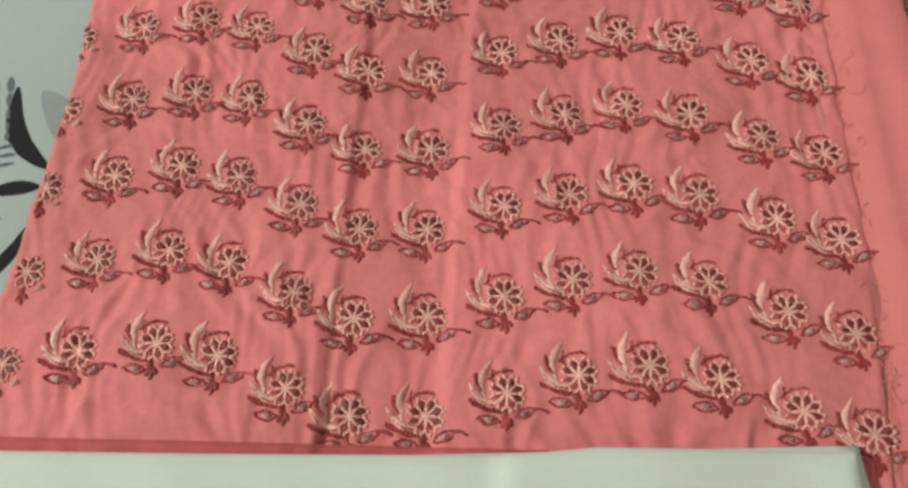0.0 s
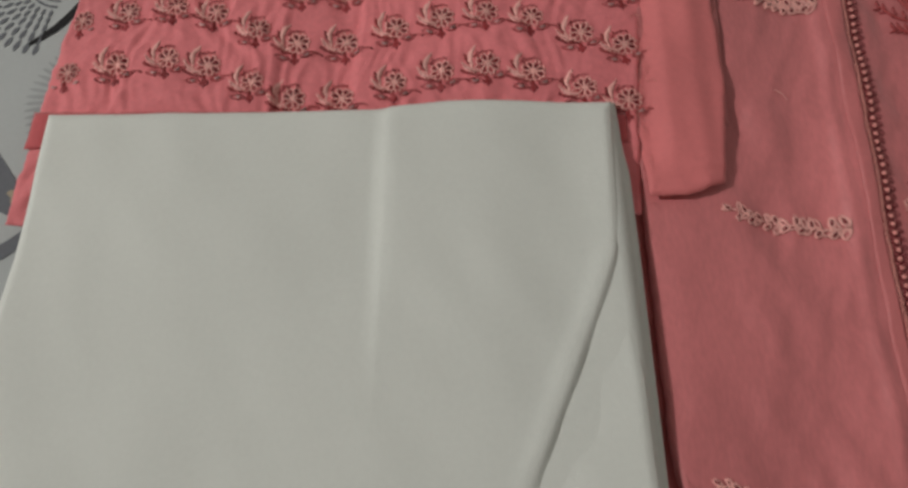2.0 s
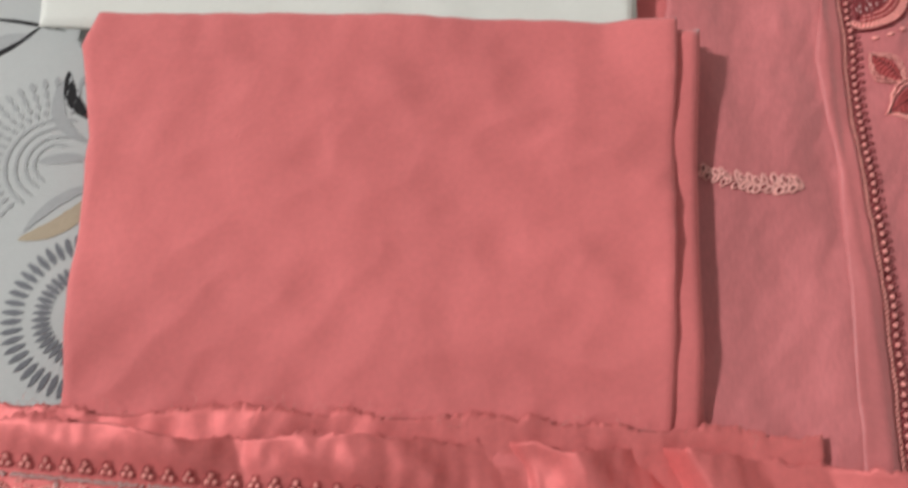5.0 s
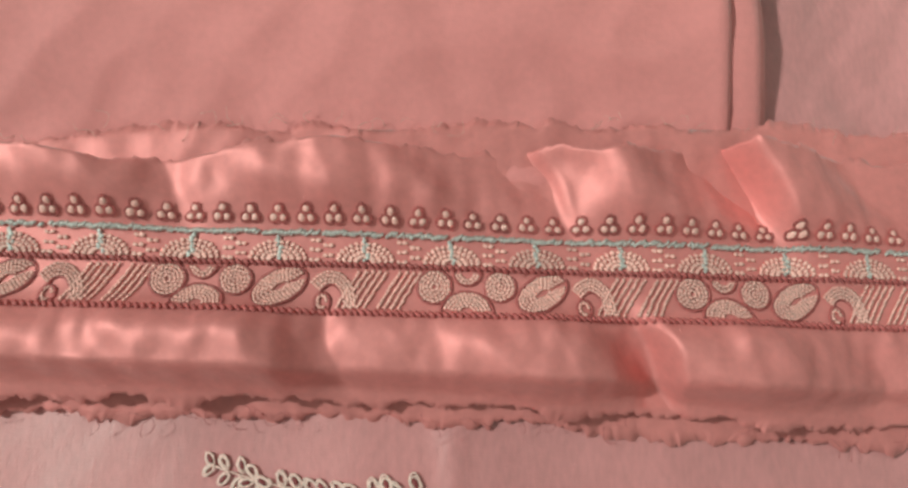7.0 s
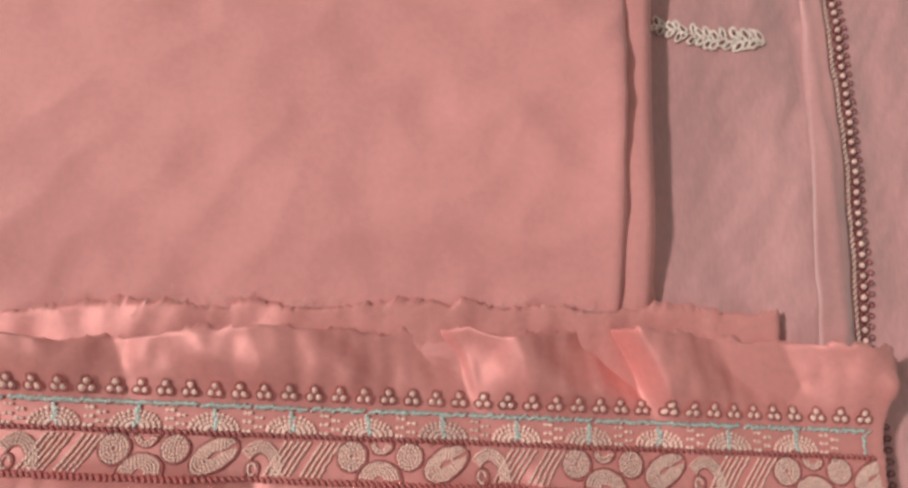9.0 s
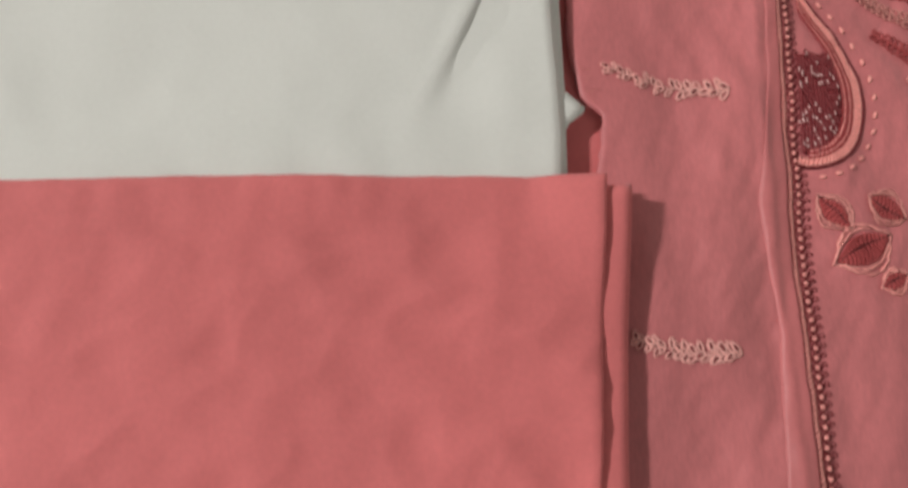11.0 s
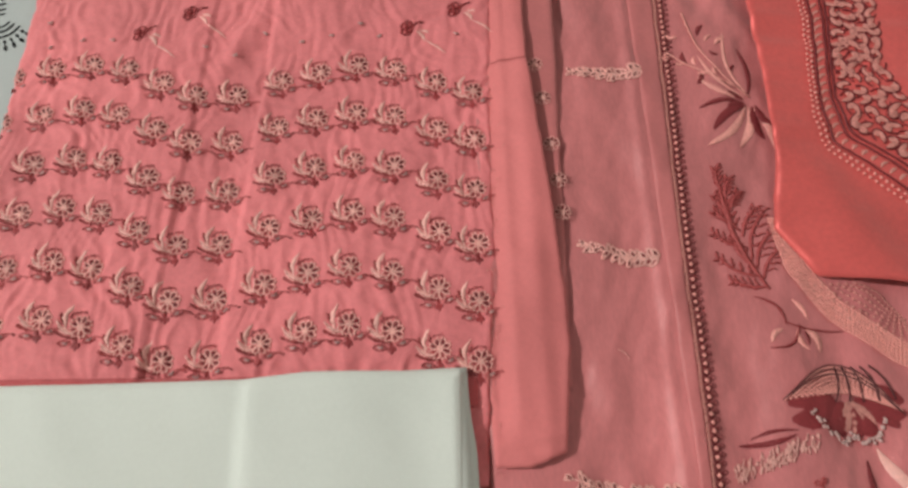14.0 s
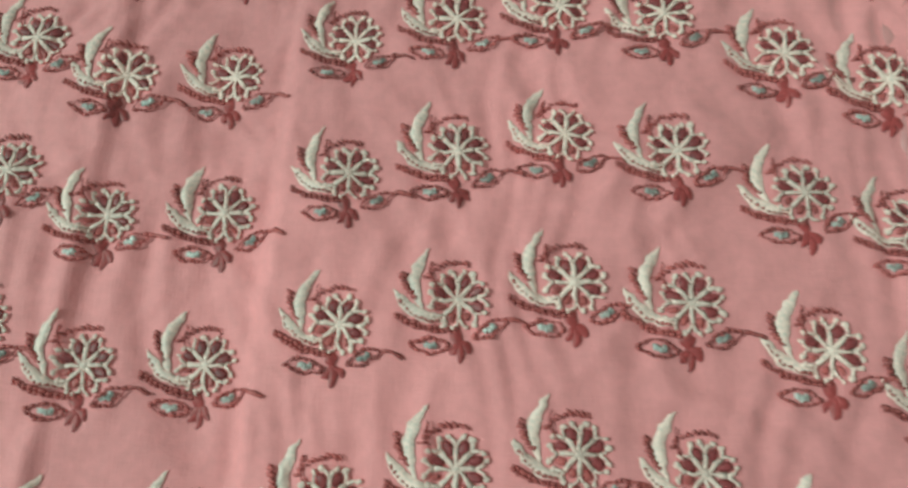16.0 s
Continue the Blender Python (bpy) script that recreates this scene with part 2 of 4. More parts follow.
def bent(a, b, bow, n=9):
    """Points of a line from a to b that bows to its left by a share of its length."""
    a, b = Vector(a), Vector(b)
    d = b - a
    side = Vector((-d.y, d.x))
    return [a + d * (k / (n - 1)) + side * bow * math.sin(math.pi * k / (n - 1)) for k in range(n)]


def ring(x, y, rx, ry=None, turn=0.0, n=14, a0=0.0, a1=360.0):
    ry = rx if ry is None else ry
    c, s, out = math.cos(turn), math.sin(turn), []
    whole = abs(a1 - a0) >= 360
    for k in range(n):
        a = radians(a0 + (a1 - a0) * k / (n if whole else n - 1))
        px, py = rx * math.cos(a), ry * math.sin(a)
        out.append((x + c * px - s * py, y + s * px + c * py))
    return out


# ---- the room round the bed ----
def box(name, lo, hi, material):
    (x0, y0, z0), (x1, y1, z1) = lo, hi
    v = [(x, y, z) for z in (z0, z1) for y in (y0, y1) for x in (x0, x1)]
    f = [(0, 2, 3, 1), (4, 5, 7, 6), (0, 1, 5, 4), (2, 6, 7, 3), (0, 4, 6, 2), (1, 3, 7, 5)]
    return mesh_object(name, v, f, material, smoothed=False)


tagged(box("floor", (-6.8, -4.8, -0.65), (1.45, 4.8, -0.55), FLOOR_TILE), "plain stone floor of the room", "floor", kind="structure")
tagged(box("ceiling", (-6.8, -4.8, 4.65), (1.45, 4.8, 4.75), WALL_PAINT), "plain pale painted ceiling", "ceiling", kind="structure")
# unseen walls; the east one stands near the bed to bounce lamp light back
for nm, lo, hi in (("wall_north", (-6.8, 4.7, -0.55), (1.45, 4.8, 4.65)), ("wall_south", (-6.8, -4.8, -0.55), (1.45, -4.7, 4.65)),
                   ("wall_west", (-6.8, -4.7, -0.55), (-6.7, 4.7, 4.65)), ("wall_east_bounce", (1.35, -4.7, -0.55), (1.45, 4.7, 4.65))):
    tagged(box(nm, lo, hi, WALL_PAINT), "plain pale wall out of view, closing the room", "wall", kind="structure")


def bed_height(x, y):
    return 0.0


mattress = tagged(box("mattress", (-1.0, -1.25, -0.55), (0.95, 1.0, -0.006), SHEET_CLOTH), "deep mattress under a printed bed sheet", "mattress")
sheet = tagged(cloth("bed_sheet", [(-1.0, -1.25), (0.95, -1.25)], [(0.95, -1.25), (0.95, 1.0)], [(-1.0, 1.0), (0.95, 1.0)], [(-1.0, -1.25), (-1.0, 1.0)],
                     60, 60, bed_height, SHEET_CLOTH, thick=0.005), "grey-white cotton bed sheet printed with black leaves and grey fans", "bed sheet")
sheet["kind"] = "structure"


# ---- the sheer sprigged front, lowest of the cloths ----
def front_height(x, y):
    loose = 0.3 + 0.7 * smooth(0.06, 0.10, x)
    folds = loose * (0.0066 * n2(x * 26, y * 6, 4) + 0.0026 * n2(x * 44 + y * 24, y * 15 - x * 9, 9) + 0.0012 * n2(x * 110 - y * 50, y * 45, 2) - 0.0030 * abs(n2(x * 26 - y * 9, y * 10 + x * 8, 6)))
    folds -= loose * (0.0006 * abs(n2(x * 62 + y * 34, y * 48 - x * 22, 12)) + 0.0006 * abs(n2(x * 40 - y * 70, y * 90 + x * 30, 14)))
    folds += 0.0025 * math.exp(-((x + 0.106) / 0.004) ** 2) * smooth(0.74, 0.77, -y)
    ridge = 0.002 * math.exp(-((x - 0.160 - 0.004 * n2(y * 9, 0, 3)) / 0.004) ** 2)
    return 0.0088 + folds + ridge


front = tagged(cloth("kameez_front", [(-0.5, -1.0), (0.6, -1.0)], [(0.6, -1.0), (0.6, 0.6)], [(0.012, 0.6), (0.6, 0.6)],
                     [(-0.5, -1.0), (-0.42, -0.765), (-0.33, -0.72), (-0.1, -0.55), (0.03, -0.42), (0.045, -0.315), (0.046, -0.298), (0.031, -0.286), (0.023, -0.24), (0.019, -0.08), (0.012, 0.6)],
                     220, 320, front_height, SHEER_PINK, fray=0.0012), "dusky pink sheer kameez front with embroidered sprigs and beaded border", "kameez front")


cloth("lining", [(-0.06, -0.42), (0.07, -0.42)], [(0.07, -0.42), (0.06, -0.25), (0.06, -0.05)], [(-0.06, -0.05), (0.06, -0.05)], [(-0.06, -0.42), (-0.06, -0.05)], 20, 40,
      lambda x, y: 0.0025 + 0.0006 * n2(x * 30, y * 30, 7), FOLD_PINK, front, "deep pink lining under the cut edge", thick=0.0015)


# ---- the panel with rows of flowers ----
def panel_height(x, y):
    lean = x - 0.06 * (y - 0.15)
    z = 0.0118 + 0.0018 * n2(x * 30, y * 9, 1) - 0.0026 * abs(n2(x * 46 + 2 * n2(x * 20, y * 30, 2), y * 15, 5))
    # puckers that the stitching draws into the cotton
    z += 0.0015 * n2(x * 130 + 3 * n2(x * 18, y * 18, 9), y * 42, 8) + 0.0006 * n2(x * 70 + y * 90, y * 110 - x * 40, 3)
    # the pressed fold: a step down, a shallow slope and a step up again
    z -= 0.0026 * smooth(-0.246, -0.240, lean) + 0.0026 * smooth(-0.243, -0.186, lean) - 0.0044 * smooth(-0.188, -0.180, lean)
    z += 0.004 * smooth(0.24, 0.30, y) * math.exp(-((x + 0.225 - 0.5 * (y - 0.27)) / 0.012) ** 2)
    z += 0.0016 * smooth(0.0, 0.05, y - 0.287 + 0.02 * n2(x * 9, 0, 6))
    return z


panel = tagged(cloth("embroidered_back_panel", [(-0.44, -0.09), (-0.2, -0.1), (0.018, -0.085)],
                     [(0.018, -0.085), (0.022, 0.0), (0.030, 0.09), (0.029, 0.17), (0.034, 0.29), (0.036, 0.5)],
                     [(-0.41, 0.5), (0.036, 0.5)], [(-0.44, -0.09), (-0.434, 0.0), (-0.428, 0.08), (-0.415, 0.2), (-0.41, 0.5)],
                     300, 330, panel_height, PANEL_PINK, fray=0.001), "salmon pink cotton panel covered with wavy rows of embroidered flowers", "fabric panel")


# added strip: its deep pink stands in for the panel's darker lower edge
cloth("hem", [(-0.438, -0.03), (0.012, -0.03)], [(0.012, -0.03), (0.012, -0.007)], [(-0.436, 0.001), (-0.3, -0.0005), (-0.15, -0.003), (0.012, -0.007)],
      [(-0.438, -0.03), (-0.436, 0.001)], 120, 8, lambda x, y: panel_height(x, y) + 0.0022, DEEP_PINK, panel, "deep pink strip along the lower edge", thick=0.0014)


# ---- white folded cloth ----
def white_top_height(x, y):
    z = 0.0235 + 0.0022 * n2(x * 10, y * 8, 3) + 0.0010 * n2(x * 26 + y * 10, y * 20, 6) + 0.0011 * n2(x * 34, y * 24, 16) * smooth(0.2, 0.34, -y)
    ridge = (x + 0.160 - 0.006 * (y + 0.1)) / 0.0028
    z += 0.0005 * math.exp(-ridge * ridge) * (1 - smooth(0.17, 0.24, -y))
    z += 0.0044 * smooth(-0.172, -0.152, x) * (1 - smooth(-0.09, -0.02, x)) * (1 - smooth(0.10, 0.23, -y))
    # the upper layer ends on a slanting fold
    diag = -0.001 - 0.083 * (max(0.0, -y - 0.113) / 0.207) ** 1.08
    off = x - diag
    fade = 1 - smooth(0.24, 0.33, -y)
    z -= 0.0035 * smooth(-0.003 - 0.004 * (1 - fade), 0.002 + 0.012 * (1 - fade), off) * fade * smooth(0.1, 0.118, -y)
    z += 0.0028 * smooth(0.002, 0.05, off) * smooth(0.1, 0.2, -y) * (1 - smooth(0.29, 0.335, -y))
    z += 0.0012 * math.exp(-((off + 0.008) / 0.007) ** 2) * fade * smooth(0.1, 0.13, -y)
    return z


white = tagged(cloth("white_folded_fabric", [(-0.412, -0.37), (-0.15, -0.372), (0.015, -0.371)], [(0.015, -0.371), (0.0155, -0.32), (0.009, -0.2), (0.0, -0.11), (0.0, -0.003)],
                     [(-0.418, -0.006), (-0.30, -0.0065), (-0.16, -0.006), (-0.118, -0.002), (0.0, -0.003)], [(-0.412, -0.37), (-0.428, -0.25), (-0.418, -0.12), (-0.418, -0.006)],
                     190, 170, white_top_height, WHITE_CLOTH, thick=0.004, round_edge=0.008), "plain white cotton cloth folded into a flat stack", "folded fabric")
WHITE_EDGES = (([(0.0175, -0.366), (0.017, -0.30), (0.008, -0.12), (0.003, -0.012)], 0.0212),
               ([(0.0190, -0.366), (0.0185, -0.312), (0.034, -0.299), (0.0185, -0.285), (0.0125, -0.12), (0.010, -0.06), (0.006, -0.035), (0.004, 0.0)], 0.0190),
               ([(0.018, -0.366), (0.017, -0.3), (0.012, -0.12), (0.003, -0.012)], 0.0140))
for k, (edge, z) in enumerate(WHITE_EDGES):
    cloth("under_layer", [(-0.408, -0.366), edge[0]], edge, [(-0.414, -0.012), edge[-1]], [(-0.408, -0.366), (-0.414, -0.012)], 40, 60,
          lambda x, y: z + 0.0006 * n2(x * 20, y * 14, k) - 0.0025 * smooth(0.03, 0.0, -y), WHITE_CLOTH, white, thick=0.002)


# ---- plain pink folded cloth ----
def pink_height(x, y):
    z = 0.0275 + 0.0036 * n2(x * 13 + y * 6, y * 10, 12) + 0.0012 * n2(x * 38, y * 26, 14) - 0.0105 * smooth(0.575, 0.635, -y)
    z -= smooth(0.36, 0.41, -y) * 0.0052 * abs(n2(x * 8 + y * 15, y * 8 - x * 5, 23)) + smooth(0.36, 0.41, -y) * 0.0026 * abs(n2(x * 24 - y * 20, y * 22 + x * 8, 27)) - 0.0024
    z += 0.0014 * n2(x * 60, 0, 19) * smooth(-0.40, -0.36, y)
    z += 0.0026 * n2((x + y) * 20, (x - y) * 6, 17) - 0.0026 * abs(n2(x * 15 + y * 9, y * 13 - x * 5, 18)) + 0.001 + 0.011 * smooth(-0.02, 0.06, x) * smooth(-0.47, -0.36, y)
    return z


pink = tagged(cloth("plain_pink_folded_fabric", [(-0.342, -0.66), (0.028, -0.66)], [(0.028, -0.66), (0.034, -0.52), (0.041, -0.352)],
                    [(-0.367, -0.361), (-0.2, -0.355), (0.041, -0.352)], [(-0.342, -0.66), (-0.341, -0.62), (-0.349, -0.53), (-0.354, -0.46), (-0.374, -0.388), (-0.367, -0.361)],
                    150, 130, pink_height, FOLD_PINK, thick=0.003, round_edge=0.006), "plain salmon pink cotton cloth folded flat", "folded fabric")
for k, (dx, z) in enumerate(((0.018, 0.0235), (0.016, 0.0195), (0.012, 0.0155), (0.016, 0.012))):
    cloth("under_layer", [(-0.338, -0.657), (0.030 + dx + (0.012 if k == 2 else 0), -0.657)], [(0.030 + dx + (0.012 if k == 2 else 0), -0.657), (0.033 + dx, -0.52), (0.040 + dx, -0.358)],
          [(-0.362, -0.366), (0.040 + dx, -0.358)], [(-0.338, -0.657), (-0.346, -0.53), (-0.362, -0.366)], 60, 50,
          lambda x, y: z + 0.0007 * n2(x * 20, y * 14, k) - 0.38 * z * smooth(0.575, 0.635, -y) + 0.011 * smooth(-0.02, 0.06, x) * smooth(-0.47, -0.36, y), FOLD_PINK, pink, thick=0.003)


def stitched(st, name, material, parent, height, x=0.0, y=0.0, turn=0.0, size=1.0, lift=0.0007, label="", rough=0.0005, keep=None, flat=0.8):
    """Lays a set of stitches on a cloth, following its folds."""
    c, s = math.cos(turn) * size, math.sin(turn) * size
    verts = []
    for v in st.verts:
        px, py = x + c * v.x - s * v.y, y + s * v.x + c * v.y
        px, py = px + rough * n2(px * 420, py * 420, 61), py + rough * n2(px * 420, py * 420, 67)
        verts.append((px, py, flat * v.z * size + height(px, py) + lift))
    faces = st.faces
    if keep:
        inside = [keep(v[0], v[1]) for v in verts]
        faces = [f for f in faces if all(inside[i] for i in f)]
    return mesh_object(name, verts, faces, material, parent, label)


def spiral(st, x, y, r, step=0.0016, stitch=0.0019):
    """Rings of short stitches, one inside the other."""
    while r > 0.0008:
        n = max(5, int(2 * math.pi * r / stitch))
        for k in range(n):
            a, b = 2 * math.pi * k / n, 2 * math.pi * (k + 0.92) / n
            st.thread([(x + r * math.cos(a), y + r * math.sin(a), 0.0006), (x + r * math.cos((a + b) / 2), y + r * math.sin((a + b) / 2), 0.0012),
                       (x + r * math.cos(b), y + r * math.sin(b), 0.0006)], 0.00080, 4)
        r -= step


def dashes(st, pts, stitch=0.0017, r=0.00080):
    at = along(pts)
    ln = sum((Vector(b) - Vector(a)).length for a, b in zip(pts, pts[1:]))
    n = max(2, int(ln / stitch))
    for k in range(n):
        p, m, q = at(k / n), at((k + 0.45) / n), at((k + 0.92) / n)
        st.thread([(p.x, p.y, 0.0006), (m.x, m.y, 0.0012), (q.x, q.y, 0.0006)], r, 4)


# ---- flowers of the panel ----
def rosette():
    """Eight cream spokes out of a thick centre, each forking to two knots at the rim."""
    st = Stitches()
    for k in range(8):
        a = radians(45 * k - 2)
        far = 0.0062 if k % 2 else 0.0058
        st.thread([(r * math.cos(a), r * math.sin(a), 0.0011 - 0.05 * r) for r in (0.0004, 0.002, 0.004, far)], 0.00078, 5)
        for side in (-1, 1):
            b, c = a + side * 0.10, a + side * 0.25
            tip = (0.0089 * math.cos(c), 0.0089 * math.sin(c))
            st.thread([(far * math.cos(a), far * math.sin(a), 0.0008), (0.0076 * math.cos(b), 0.0076 * math.sin(b), 0.0008), (*tip, 0.0006)], 0.00055, 5)
            st.bead(*tip, 0.0006, 0.0010, 0.8, 6, 4)
    st.bead(0, 0, 0.0009, 0.0017, 0.7)
    return st


def rosette_hearts(dark):
    """The red stitches between the spokes: deep on one side of the flower, paler on the other."""
    st = Stitches()
    for k in range(8):
        if (k in (0, 1, 2, 3, 7)) != dark:
            continue
        a = radians(45 * k + 20.5)
        st.bead(0.0058 * math.cos(a), 0.0058 * math.sin(a), 0.0003, 0.0014 if dark else 0.0010, 0.5, 7, 4, 1.6, a)
    return st


def crescent(a, b, bow, width):
    st = Stitches()
    pts = bent(a, b, bow, 23)
    st.blade(pts, width, 0.0016)
    return st


def red_stitches():
    st = Stitches()
    for x, y in ring(-0.0005, 0.0005, 0.0112, n=9, a0=70, a1=142):
        a = math.atan2(y, x) + 0.9
        st.thread([(x - 0.0011 * math.cos(a), y - 0.0011 * math.sin(a), 0.0003), (x, y, 0.0007), (x + 0.0011 * math.cos(a), y + 0.0011 * math.sin(a), 0.0003)], 0.00042, 4)
    for k, (x, y) in enumerate(bent((-0.0165, 0.0092), (-0.0135, 0.0015), -0.12, 6)):
        st.thread([(x - 0.001, y + 0.0008, 0.0003), (x + 0.001, y - 0.0002, 0.0006)], 0.0007, 4)
    for off in (0.0, 0.0011):
        dashes(st, [(p.x, p.y - off) for p in bent((-0.0200, -0.0030), (-0.001, -0.0088), -0.08, 9)], 0.0017, 0.00055)
    dashes(st, bent((-0.018, 0.0015), (-0.006, -0.0065), -0.14, 8), 0.0016, 0.0005)
    dashes(st, bent((-0.0075, 0.0125), (-0.006, 0.004), -0.15, 8), 0.0016, 0.0004)
    return st


def leaf_pair():
    st = Stitches()
    for x, y, turn, big in ((-0.0098, -0.0133, -0.12, 1.0), (0.0088, -0.0098, 0.42, 0.95)):
        for side in (1, -1):
            line = bent((-0.0062 * big, 0), (0.0062 * big, 0), 0.19 * side, 9)
            c, s = math.cos(turn), math.sin(turn)
            dashes(st, [(x + c * p.x - s * p.y, y + s * p.x + c * p.y) for p in line], 0.0018, 0.00048)
    st.thread([(*p, 0.0004) for p in bent((0.014, -0.0075), (0.0205, -0.0095), 0.1, 5)], 0.0006, 4)
    return st


def calyx():
    st = Stitches()
    st.blade(bent((-0.0022, -0.0078), (-0.0012, -0.0135), 0.0, 7), 0.0038, 0.0012)
    for a, b in (((-0.0008, -0.0125), (0.0022, -0.0165)), ((-0.0012, -0.0125), (-0.0038, -0.0170)), ((-0.0012, -0.0125), (-0.0010, -0.0192))):
        st.blade(bent(a, b, 0.1, 6), 0.0026, 0.001)
    return st


def sequin_shape():
    st = Stitches()
    for k, (bx, by) in enumerate(((-0.0012, 0.0002), (0.0003, -0.0003), (0.0014, 0.0004))):
        st.bead(bx, by, 0.0006, 0.0009, 0.6, 7, 4, 1.25, k)
    for k in range(3):
        st.thread([(-0.0022, -0.0006 + 0.0006 * k, 0.0012), (0.0022, -0.0006 + 0.0006 * k, 0.0012)], 0.00018, 4)
    return st


ROSETTE, HEARTS, PALE_HEARTS, RED_ST, LEAVES, CALYX, SEQUIN = rosette(), rosette_hearts(True), rosette_hearts(False), red_stitches(), leaf_pair(), calyx(), sequin_shape()
TALL = crescent((-0.0112, -0.0025), (-0.0080, 0.0172), 0.17, 0.0036)
WIDE = crescent((-0.0195, 0.0046), (-0.0040, -0.0064), -0.14, 0.0036)
COLUMNS = [-0.417, -0.379, -0.339, -0.306, -0.270, -0.237, -0.200, -0.159, -0.124, -0.089, -0.054, -0.016, 0.016]
WAVE = [0.037, 0.044, 0.048, 0.042, 0.025, 0.012, 0.013, 0.024, 0.032, 0.037, 0.031, 0.016, 0.005]
rng = random.Random(4)


def on_panel(x, y):
    """Whether a place lies inside the panel's slanting left edge."""
    return x > -0.431 + 0.075 * max(0.0, min(y, 0.2)) + 0.002


for row in range(6):
    for col, (x, dy) in enumerate(zip(COLUMNS, WAVE)):
        x = x + 0.0007 * row * (1 if col < 2 else 0) + rng.uniform(-0.0007, 0.0007)
        y = dy + 0.0492 * row + (0.002 * row / 5 if col < 5 else 0) + rng.uniform(-0.0006, 0.0006)
        turn, size = rng.uniform(-0.07, 0.07), rng.uniform(0.96, 1.04)
        put = dict(height=panel_height, x=x, y=y, turn=turn, size=size, rough=0.0009, keep=on_panel if col == 0 else None, flat=0.5, lift=0.0004)
        motif = stitched(ROSETTE, "flower_motif", CREAM, panel, label="cream thread rosette with red hearts", **put)
        stitched(HEARTS, "petal_filling", RED, motif, **put)
        stitched(PALE_HEARTS, "petal_filling", BRICK, motif, **put)
        if col:
            stitched(TALL, "leaf", CREAM, motif, **put)
            stitched(WIDE, "leaf", CREAM, motif, **put)
            stitched(RED_ST, "red_stitching", BRICK, motif, **put)
            stitched(LEAVES, "leaf_outline", BRICK, motif, **put)
        stitched(CALYX, "calyx", CRIMSON, motif, **put)
        c, s = math.cos(turn), math.sin(turn)
        for sx, sy, a in ((-0.0095, -0.0133, -0.15), (0.0086, -0.0099, 0.4)):
            px, py = x + size * (c * sx - s * sy), y + size * (s * sx + c * sy)
            if on_panel(px, py):
                stitched(SEQUIN, "sequin", SILVER, motif, panel_height, px, py, turn + a, size, flat=0.6, lift=0.0004)

# sparse motifs above the rows
for x, y in ((-0.301, 0.330), (-0.045, 0.324), (-0.255, 0.352), (0.0, 0.345)):
    st = Stitches()
    for k in range(4):
        st.thread([(*p, 0.0005) for p in ring(0.0025 * (k % 2) - 0.001, 0.004 * (k // 2) - 0.004 + 0.002 * (k % 2), 0.0022, n=9)], 0.0006, 4, closed=True)
    st.thread([(*p, 0.0004) for p in bent((0.004, 0.0), (0.011, 0.004), 0.2, 5)], 0.0005, 4)
    stitched(st, "loop_motif", CRIMSON, panel, panel_height, x, y, 0.0, 1.5)
    st = Stitches()
    st.blade(bent((0.008, -0.004), (0.014, -0.012), 0.15, 7), 0.0028, 0.001)
    st.blade(bent((0.010, -0.003), (0.017, -0.005), 0.15, 7), 0.0024, 0.001)
    st.blade(bent((0.014, -0.012), (0.030, -0.024), 0.05, 9), 0.0016, 0.0008)
    stitched(st, "thread_sprig", CREAM, panel, panel_height, x, y, 0.0, 1.25, flat=0.5)
for x, y, a in ((-0.235, 0.311, 0.2), (-0.205, 0.299, 0.5), (-0.115, 0.318, 0.1), (-0.143, 0.313, 0.3), (-0.385, 0.316, 0.1), (-0.355, 0.323, 0.3), (-0.325, 0.322, 0.0), (-0.088, 0.331, 0.0), (0.002, 0.315, -0.3), (-0.07, 0.316, 0.4), (-0.39, 0.345, 0.6), (-0.18, 0.326, -0.6)):
    stitched(SEQUIN, "sequin", SILVER, panel, panel_height, x, y, a, 1.1)

# ---- loose threads along the cut edges ----
def frays(parent, height, line, count, length, material, seed, name="loose_thread"):
    r, st, at = random.Random(seed), Stitches(), along(line)
    for k in range(count):
        p = at(r.random())
        a, ln = r.uniform(0, 6.28), length * r.uniform(0.3, 1.0)
        q = (p.x + ln * math.cos(a), p.y + ln * math.sin(a))
        st.thread([(*v, 0.0006 * math.sin(i)) for i, v in enumerate(bent((p.x, p.y), q, r.uniform(-0.5, 0.5), 6))], 0.00016, 3)
    return tagged(stitched(st, name, material, parent, height, lift=0.0008), kind="stuff")


frays(panel, panel_height, [(0.020, -0.08), (0.022, 0.0), (0.030, 0.09), (0.029, 0.17), (0.034, 0.29)], 70, 0.009, ROSE, 3)

# ---- the folded strip beside the panel ----
def strip_under_height(x, y):
    return 0.013 + 0.0012 * n2(x * 60, y * 12, 21)


